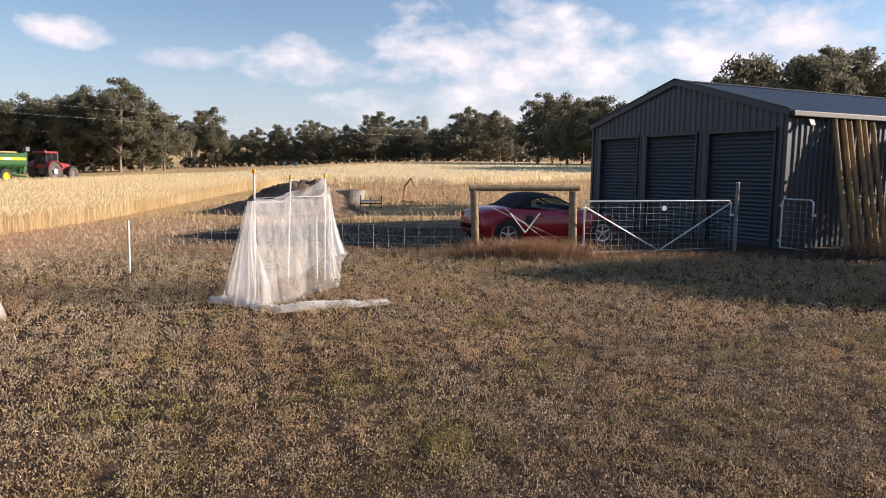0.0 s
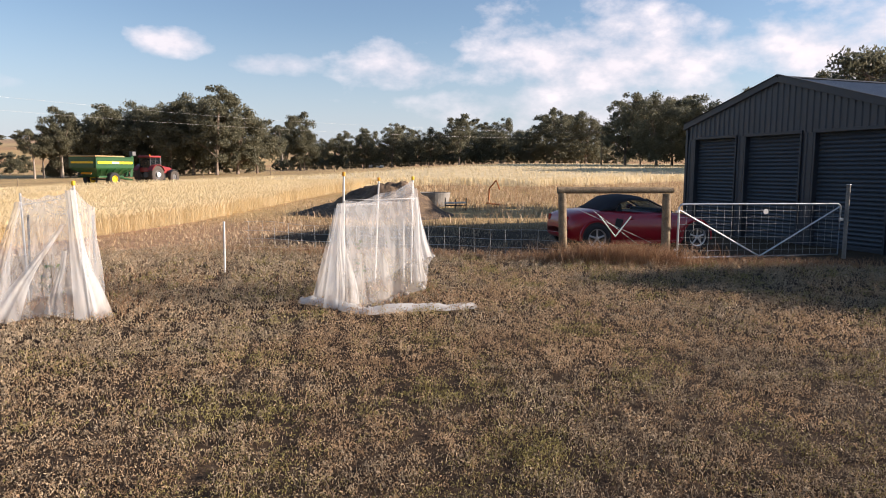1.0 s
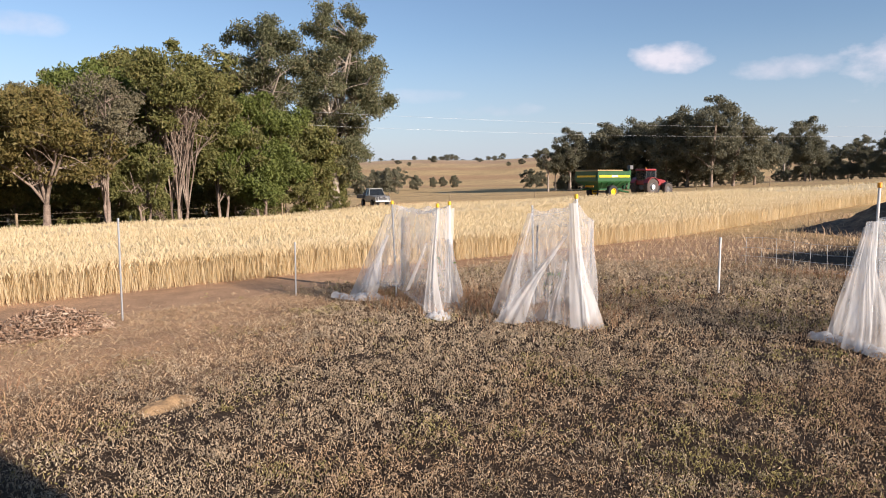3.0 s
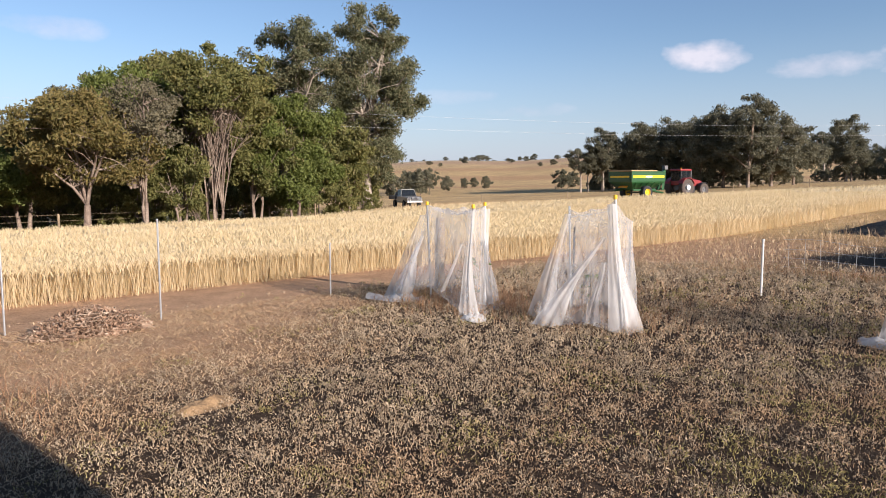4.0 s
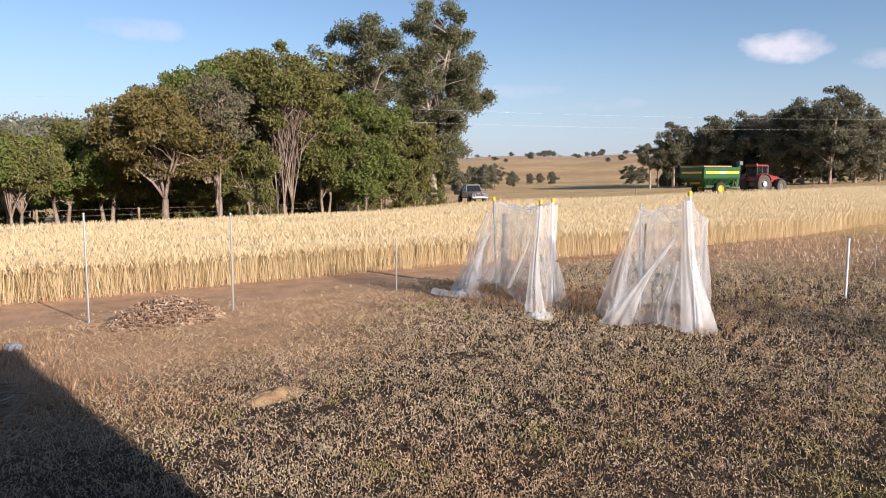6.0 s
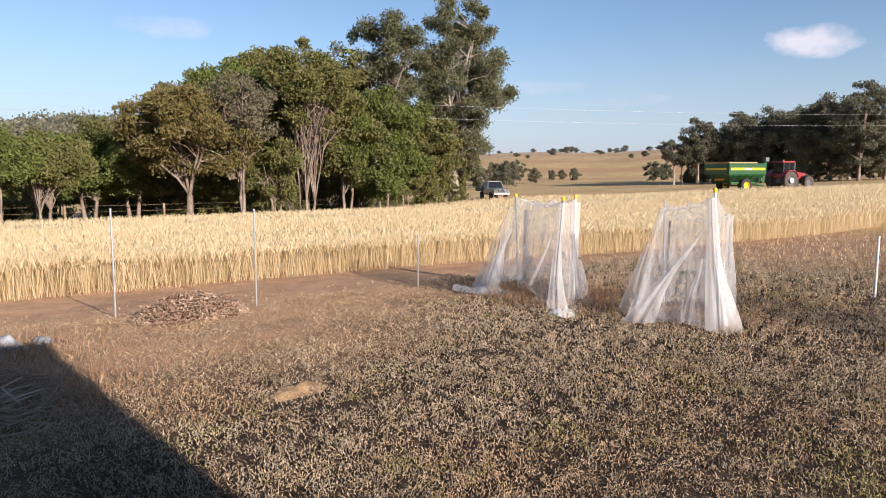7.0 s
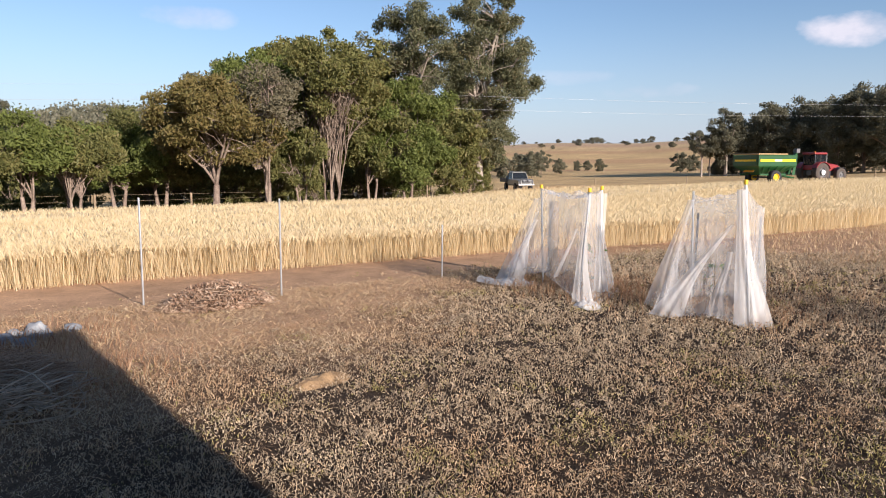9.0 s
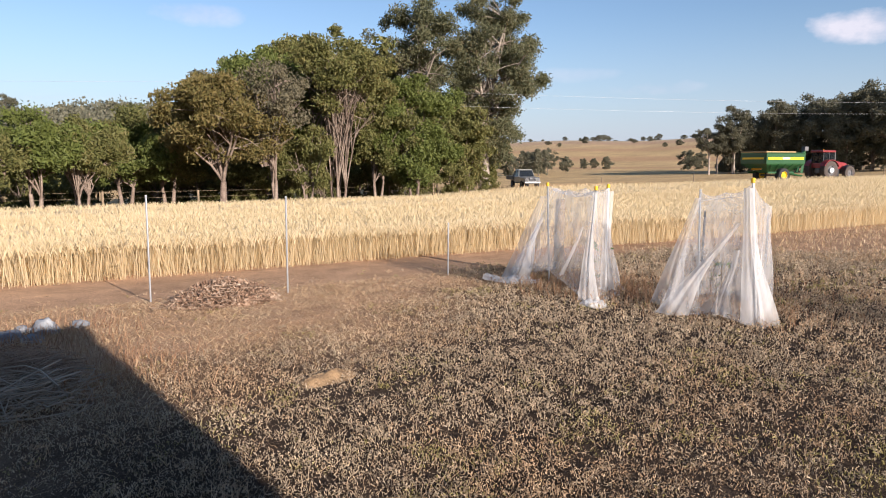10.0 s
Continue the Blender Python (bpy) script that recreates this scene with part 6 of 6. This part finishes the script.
def wooded_hill():
    """Trees too far off to tell apart on the hill."""
    rr = np.random.default_rng(55)
    pts, stems = [], []
    for k in range(700):
        x, y = polar(rr.uniform(-260, 330), rr.uniform(190, 470))
        h = rr.uniform(3.5, 8.0)
        n = 44
        c = rr.normal(0, 1, (n, 3)) * np.array([h * 0.30, h * 0.30, h * 0.22])
        pts.append(c + np.array([x, y, land(x, y) + h * 0.6]))
        stems.append(([(x, y, land(x, y) - 0.3), (x, y, land(x, y) + h * 0.7)], [0.2, 0.1]))
    tagged(new("hill_woods", leaf_cloud("hill_woods", np.concatenate(pts), 1.5, 0.6, rr, FAR_LEAF)), "distant scrubby woods on the hill", "woods", kind="stuff")
    tagged(new("hill_trunks", tubes_mesh("hill_trunks", stems, GUM_BARK, 5)), "pale thin trunks of distant woods", "woods", kind="stuff")


wooded_hill()
# ---- grass and crop ----
CROP_MAT = leaf_mat("ripe cereal straw", [(0.57, 0.44, 0.245), (0.69, 0.56, 0.335), (0.79, 0.67, 0.46)], 0.45, 0.6)
CROP_SHEET = ramp_mat("ripe cereal canopy", [(0.50, 0.38, 0.21), (0.63, 0.50, 0.29), (0.72, 0.59, 0.37)], scale=0.8, fine=14, rough=0.95, bump=1.0)
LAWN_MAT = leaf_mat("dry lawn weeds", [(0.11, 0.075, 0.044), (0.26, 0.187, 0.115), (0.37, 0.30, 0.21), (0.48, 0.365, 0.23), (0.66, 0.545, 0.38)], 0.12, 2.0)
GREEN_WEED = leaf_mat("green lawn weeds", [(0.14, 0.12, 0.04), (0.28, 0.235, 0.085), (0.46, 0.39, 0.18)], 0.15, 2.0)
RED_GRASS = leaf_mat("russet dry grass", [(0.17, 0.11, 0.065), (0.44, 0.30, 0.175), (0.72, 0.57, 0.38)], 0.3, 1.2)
WEED_MAT = leaf_mat("russet tall weeds", [(0.13, 0.065, 0.038), (0.33, 0.185, 0.10), (0.55, 0.38, 0.22)], 0.25, 2.0)
STRAW_MAT = leaf_mat("straw litter", [(0.32, 0.21, 0.11), (0.50, 0.35, 0.20), (0.72, 0.57, 0.36)], 0.2, 1.2)


def blades(name, x, y, h, width, lean, r, material, label, category, base=None, both=False):
    """Single bent blades, two triangles each."""
    n = len(x)
    z = ground_z(x, y) if base is None else base
    a = r.uniform(0, 2 * np.pi, n)
    l = lean * r.uniform(0.2, 1.0, n) * h
    dx, dy = np.cos(a), np.sin(a)
    b = r.uniform(0, 2 * np.pi, n)
    wx, wy = np.cos(b) * width * 0.5, np.sin(b) * width * 0.5
    p0 = np.stack([x - wx, y - wy, z - 0.005], 1)
    p1 = np.stack([x + wx, y + wy, z - 0.005], 1)
    m = np.stack([x + dx * l * 0.35, y + dy * l * 0.35, z + h * 0.62], 1)
    w2 = np.stack([wx * 0.8, wy * 0.8, np.zeros(n)], 1)
    tip = np.stack([x + dx * l, y + dy * l, z + h], 1)
    v = np.stack([p0, p1, m + w2, m - w2, tip], 1).reshape(-1, 3)
    i = np.arange(n)[:, None] * 5
    f = np.concatenate([i + np.array([[0, 1, 2]]), i + np.array([[0, 2, 3]]), i + np.array([[3, 2, 4]])])
    ob = new(name, mesh_np(name, v, f, material))
    return tagged(ob, label, category, kind="stuff")


def fan(r, n, r0, r1, a0, a1):
    a = np.radians(r.uniform(a0, a1, n))
    d = np.sqrt(r.uniform(r0 * r0, r1 * r1, n))
    return -np.sin(a) * d, np.cos(a) * d


def lawn():
    r = np.random.default_rng(31)
    xs, ys, hs = [], [], []
    for r0, r1, dens, a0 in ((2.6, 3.8, 900, -36), (3.8, 5.0, 820, -36), (5.0, 8.0, 540, -36), (8.0, 11.5, 300, -36), (11.5, 16.5, 200, -36)):
        n = int(0.5 * (r1 * r1 - r0 * r0) * math.radians(94 - a0) * dens)
        x, y = fan(r, n, r0, r1, a0, 94)
        xs.append(x), ys.append(y), hs.append(np.full(n, np.interp(r0, [2.6, 5.0, 11], [0.70, 0.95, 1.6])))
    x, y, s = np.concatenate(xs), np.concatenate(ys), np.concatenate(hs)
    bare = bare_amount(x, y)
    patch = wobble(x, y, 1.6, 5.0) * 0.4 + wobble(x, y, 5.0, 1.0) * 0.6 + wobble(x, y, 13.0, 3.0) * 0.4
    clump = 0.8 * wobble(x, y, 14.0, 2.0) + 0.8 * wobble(x, y, 27.0, 5.0)
    front = (y < 14.4 - 0.13 * x) | (x < -6)
    keep = (r.random(len(x)) > bare * 0.93) & (r.random(len(x)) < 0.80 + 0.3 * patch + 0.7 * clump) & front & (x > -11.0)
    x, y, s, patch, bare = x[keep], y[keep], s[keep], (0.4 * patch + 0.8 * clump)[keep] - 0.4 * bare[keep], bare[keep]
    n = len(x)
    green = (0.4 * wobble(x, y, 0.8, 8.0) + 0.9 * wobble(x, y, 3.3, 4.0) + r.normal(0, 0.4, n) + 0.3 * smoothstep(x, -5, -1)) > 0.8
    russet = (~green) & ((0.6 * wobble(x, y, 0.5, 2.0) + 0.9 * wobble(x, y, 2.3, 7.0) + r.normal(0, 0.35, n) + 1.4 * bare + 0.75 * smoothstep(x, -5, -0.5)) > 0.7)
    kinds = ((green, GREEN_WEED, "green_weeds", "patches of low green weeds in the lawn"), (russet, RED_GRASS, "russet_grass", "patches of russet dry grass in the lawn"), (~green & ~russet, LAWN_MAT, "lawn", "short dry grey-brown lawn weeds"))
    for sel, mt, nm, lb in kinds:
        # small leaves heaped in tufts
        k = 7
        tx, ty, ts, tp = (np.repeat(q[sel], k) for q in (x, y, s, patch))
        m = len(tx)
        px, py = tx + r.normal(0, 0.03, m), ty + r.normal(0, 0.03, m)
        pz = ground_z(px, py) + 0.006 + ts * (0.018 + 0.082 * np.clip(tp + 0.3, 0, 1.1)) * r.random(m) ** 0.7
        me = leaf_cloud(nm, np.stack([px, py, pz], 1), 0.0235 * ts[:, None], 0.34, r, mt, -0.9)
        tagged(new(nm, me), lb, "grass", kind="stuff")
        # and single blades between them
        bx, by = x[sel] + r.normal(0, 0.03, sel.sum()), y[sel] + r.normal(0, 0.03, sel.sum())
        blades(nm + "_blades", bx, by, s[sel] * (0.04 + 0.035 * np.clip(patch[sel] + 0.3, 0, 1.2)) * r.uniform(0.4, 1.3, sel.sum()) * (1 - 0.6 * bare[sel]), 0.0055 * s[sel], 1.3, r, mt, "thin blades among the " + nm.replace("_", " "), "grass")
    # straw lying on the worn ground
    x, y = fan(r, 105000, 4.0, 13.0, 35, 100)
    keep = (r.random(len(x)) < 0.10 + 0.75 * bare_amount(x, y)) & (x > -10.3)
    x, y = x[keep], y[keep]
    blades("straw_litter", x, y, r.uniform(0.012, 0.05, len(x)), 0.006, 6.0, r, STRAW_MAT, "loose straw litter on worn soil", "straw")


def rough_grass():
    r = np.random.default_rng(32)
    # tall weeds under the strainer frame and along the fence and shed
    xs, ys, hs = [], [], []
    for cx, cy, sx, sy, n, h in ((1.75, 13.55, 0.62, 0.2, 5200, 0.40), (0.5, 13.7, 0.5, 0.2, 1200, 0.24), (9.9, 15.0, 0.5, 0.4, 1300, 0.4), (-3.0, 14.15, 2.2, 0.22, 3000, 0.16), (4.6, 14.0, 1.3, 0.2, 2400, 0.16), (-2.2, 9.6, 0.5, 0.6, 900, 0.14), (-7.8, 7.6, 0.7, 0.5, 2600, 0.17), (-5.9, 8.0, 0.6, 0.5, 1500, 0.13), (-8.5, 0.75, 0.5, 0.5, 1100, 0.13), (-6.9, 1.2, 0.4, 0.4, 900, 0.12), (-7.0, 10.0, 1.6, 1.0, 2000, 0.12)):
        xs.append(r.normal(cx, sx, n)), ys.append(r.normal(cy, sy, n)), hs.append(h * r.uniform(0.3, 1.25, n))
    blades("dry_weeds", np.concatenate(xs), np.concatenate(ys), np.concatenate(hs), 0.007, 1.1, r, WEED_MAT, "clumps of tall russet dry weeds", "grass")
    # short growth on the drive
    n = 7000
    x, y = r.uniform(-8, 4, n), r.uniform(14.6, 23, n)
    keep = wobble(x, y, 1.4, 4.0) > -0.3
    x, y = x[keep], y[keep]
    blades("drive_grass", x, y, r.uniform(0.03, 0.12, len(x)), 0.014, 1.3, r, LAWN_MAT, "short dry growth on the drive", "grass")
    # rank grass between the drive and the crop
    n = 30000
    x, y = r.uniform(-9, 16, n), r.uniform(21, 56, n)
    keep = (~inside(x, y, CROP)) & (x < 0.62 * y - 6.5 + 4 * (y > 30)) & (r.random(n) < 0.35 + 0.65 * smoothstep(y, 22, 30)) & (wobble(x, y, 0.9) > -0.6)
    x, y = x[keep], y[keep]
    blades("rank_grass", x, y, r.uniform(0.10, 0.32, len(x)), 0.024, 0.9, r, RED_GRASS, "rank russet grass between drive and crop", "grass")
    n = 9000
    x, y = r.uniform(-11, -5, n), r.uniform(11.5, 34, n)
    keep = (x < -10.5 + 0.30 * (y - 12) * 0.5 + 3) & (wobble(x, y, 1.2) > -0.5)
    x, y = x[keep], y[keep]
    blades("verge_grass", x, y, r.uniform(0.03, 0.12, len(x)), 0.014, 1.5, r, STRAW_MAT, "short dry grass along the crop edge", "grass")
    # far grassy verge by the grove and road
    n = 9000
    x, y = r.uniform(-62, -32, n), r.uniform(-12, 60, n)
    keep = ~inside(x, y, CROP)
    x, y = x[keep], y[keep]
    blades("far_grass", x, y, r.uniform(0.1, 0.4, len(x)), 0.05, 0.8, r, STRAW_MAT, "pale dry grass beside the grove", "grass")


def crop():
    r = np.random.default_rng(33)
    # the dense lower canopy
    gx = np.concatenate([np.arange(-56, 62, 0.7)])
    gy = np.concatenate([np.arange(-30, 152, 0.7)])
    X, Y = np.meshgrid(gx, gy, indexing="ij")
    gap = edge_gap(X, Y, CROP)
    inn = inside(X, Y, CROP) & (gap > 1.0)
    Z = ground_z(X, Y) + np.where(inn, 0.42 * smoothstep(gap, 0.6, 1.6), -0.06) + 0.05 * wobble(X, Y, 1.3) * inn + r.normal(0, 0.02, X.shape) * inn
    idx = np.arange(X.size).reshape(X.shape)
    q = np.stack([idx[:-1, :-1], idx[1:, :-1], idx[1:, 1:], idx[:-1, 1:]], -1).reshape(-1, 4)
    ok = inn.ravel()[q].any(1)
    q = q[ok]
    used = np.unique(q)
    remap = np.zeros(X.size, int)
    remap[used] = np.arange(len(used))
    v = np.stack([X.ravel(), Y.ravel(), Z.ravel()], 1)[used]
    tagged(new("crop_canopy", mesh_np("crop_canopy", v, remap[q], CROP_SHEET, True)), "dense canopy of the ripe golden crop", "crop", kind="stuff")
    # stalks: thick along the near edge, thinner and broader with distance
    xs, ys, ws, hs = [], [], [], []
    for x0, x1, y0, y1, n, w, lim in ((-14.5, -10.5, -6, 47, 112000, 0.5, 2.0), (-24, -11, -8, 47, 104000, 0.62, 99), (-45, -20, -12, 60, 60000, 1.5, 99), (-12, 26, 45, 66, 22000, 2.2, 2.5), (-45, 50, 44, 140, 26000, 4.5, 99)):
        x, y = r.uniform(x0, x1, n), r.uniform(y0, y1, n)
        keep = inside(x, y, CROP)
        g = edge_gap(x, y, CROP)
        keep &= (g < lim) & ((g > 0.1) | (r.random(n) < 0.5)) & (wobble(x, y, 2.0, 3.0) + wobble(x, y, 6.0) * 0.8 > -0.95 - 0.5 * (g > 0.6))
        x, y = x[keep], y[keep]
        xs.append(x), ys.append(y), ws.append(np.full(len(x), w))
    x, y, w = np.concatenate(xs), np.concatenate(ys), np.concatenate(ws)
    n = len(x)
    z = ground_z(x, y)
    h = (0.50 + 0.025 * wobble(x, y, 0.7, 6.0)) * r.uniform(0.85, 1.07, n)
    a, l = r.uniform(0, 6.283, n), r.uniform(0.02, 0.16, n)
    b = r.uniform(0, 6.283, n)
    sx, sy = np.cos(b) * 0.006 * w, np.sin(b) * 0.006 * w
    tx, ty = x + np.cos(a) * l, y + np.sin(a) * l
    ex, ey = x + np.cos(a) * (l + 0.05), y + np.sin(a) * (l + 0.05)
    ew, ev = np.cos(b) * 0.0054 * w, np.sin(b) * 0.0054 * w
    P = [np.stack(c, 1) for c in ((x - sx, y - sy, z), (x + sx, y + sy, z), (tx + sx, ty + sy, z + h), (tx - sx, ty - sy, z + h),
                                   (tx - ew, ty - ev, z + h - 0.03), (tx + ew, ty + ev, z + h + 0.02), (ex, ey, z + h + 0.09 + 0.03 * (w > 2)))]
    v = np.stack(P, 1).reshape(-1, 3)
    i = np.arange(n)[:, None] * 7
    f = np.concatenate([i + np.array([[0, 1, 2]]), i + np.array([[0, 2, 3]]), i + np.array([[4, 5, 6]])])
    tagged(new("cereal_crop", mesh_np("cereal_crop", v, f, CROP_MAT)), "standing ripe golden cereal stalks and ears", "crop", kind="stuff")


lawn()
rough_grass()
crop()


# ---- wires overhead and paddock fences ----
def wires():
    g = empty("power_line", pose(-47, 12, 0), "two overhead power wires crossing the paddock", "power line")
    path = [(-62, -38, 6.6), (-46.7, 12, 7.0), (-29, 70, 7.0), (11.9, 117.4, 8.2), (60, 150, 8.5)]
    for dz, dx in ((0.0, 0.0), (-0.95, 0.3)):
        pts = []
        for (a, b) in zip(path, path[1:]):
            for t in np.linspace(0, 1, 12, endpoint=False):
                s = 4 * t * (1 - t)
                pts.append((a[0] + (b[0] - a[0]) * t + 47 + dx, a[1] + (b[1] - a[1]) * t - 12, a[2] + (b[2] - a[2]) * t + dz - 0.35 * s))
        part("wire", tubes_mesh("wire", [(pts, [0.0048] * len(pts))], WIRE, 5), None, g)


wires()
pole = empty("power_pole", pose(11.9, 117.4, land(11.9, 117.4)), "grey timber power pole before the tree line", "power pole")
rod("shaft", (0, 0, -0.3), (0, 0, 9.4 - land(11.9, 117.4)), 0.13, LOG, pole, sides=10, r2=0.1)
part("cross_arm", box_bm(1.9, 0.1, 0.12, (0.1, 0, 8.25 - land(11.9, 117.4)), 0.01), LOG, pole)
for x in (-0.7, 0.0, 0.9):
    part("insulator", cyl_bm(0.05, 0.16, (x, 0, 8.38 - land(11.9, 117.4))), WHITE_TUBE, pole, "white insulator")


def paddock_fence(points, gap, label):
    g = empty("paddock_fence", pose(*points[0], land(*points[0])), label, "fence")
    org = g.matrix_world.translation
    tops = []
    for (x0, y0), (x1, y1) in zip(points, points[1:]):
        n = max(1, int(math.hypot(x1 - x0, y1 - y0) / gap))
        for k in range(n):
            x, y = x0 + (x1 - x0) * k / n, y0 + (y1 - y0) * k / n
            z = land(x, y)
            rod("timber_post", Vector((x, y, z - 0.2)) - org, Vector((x, y, z + 1.1)) - org, 0.06, LOG, g, sides=7)
            tops.append((x - org.x, y - org.y, z - org.z))
    for h in (0.4, 0.75, 1.05):
        part("line_wire", tubes_mesh("line_wire", [([(a, b, c + h) for a, b, c in tops], [0.006] * len(tops))], LOG, 4), None, g)


paddock_fence([(-36.5, -14), (-38.5, 9), (-46, 28), (-56, 40)], 4.5, "old timber post and wire fence by the grove")
paddock_fence([(-75, 58), (-52, 84), (-40, 105), (-26, 128), (0, 160), (40, 175)], 9.0, "post and wire fence along the far paddock")
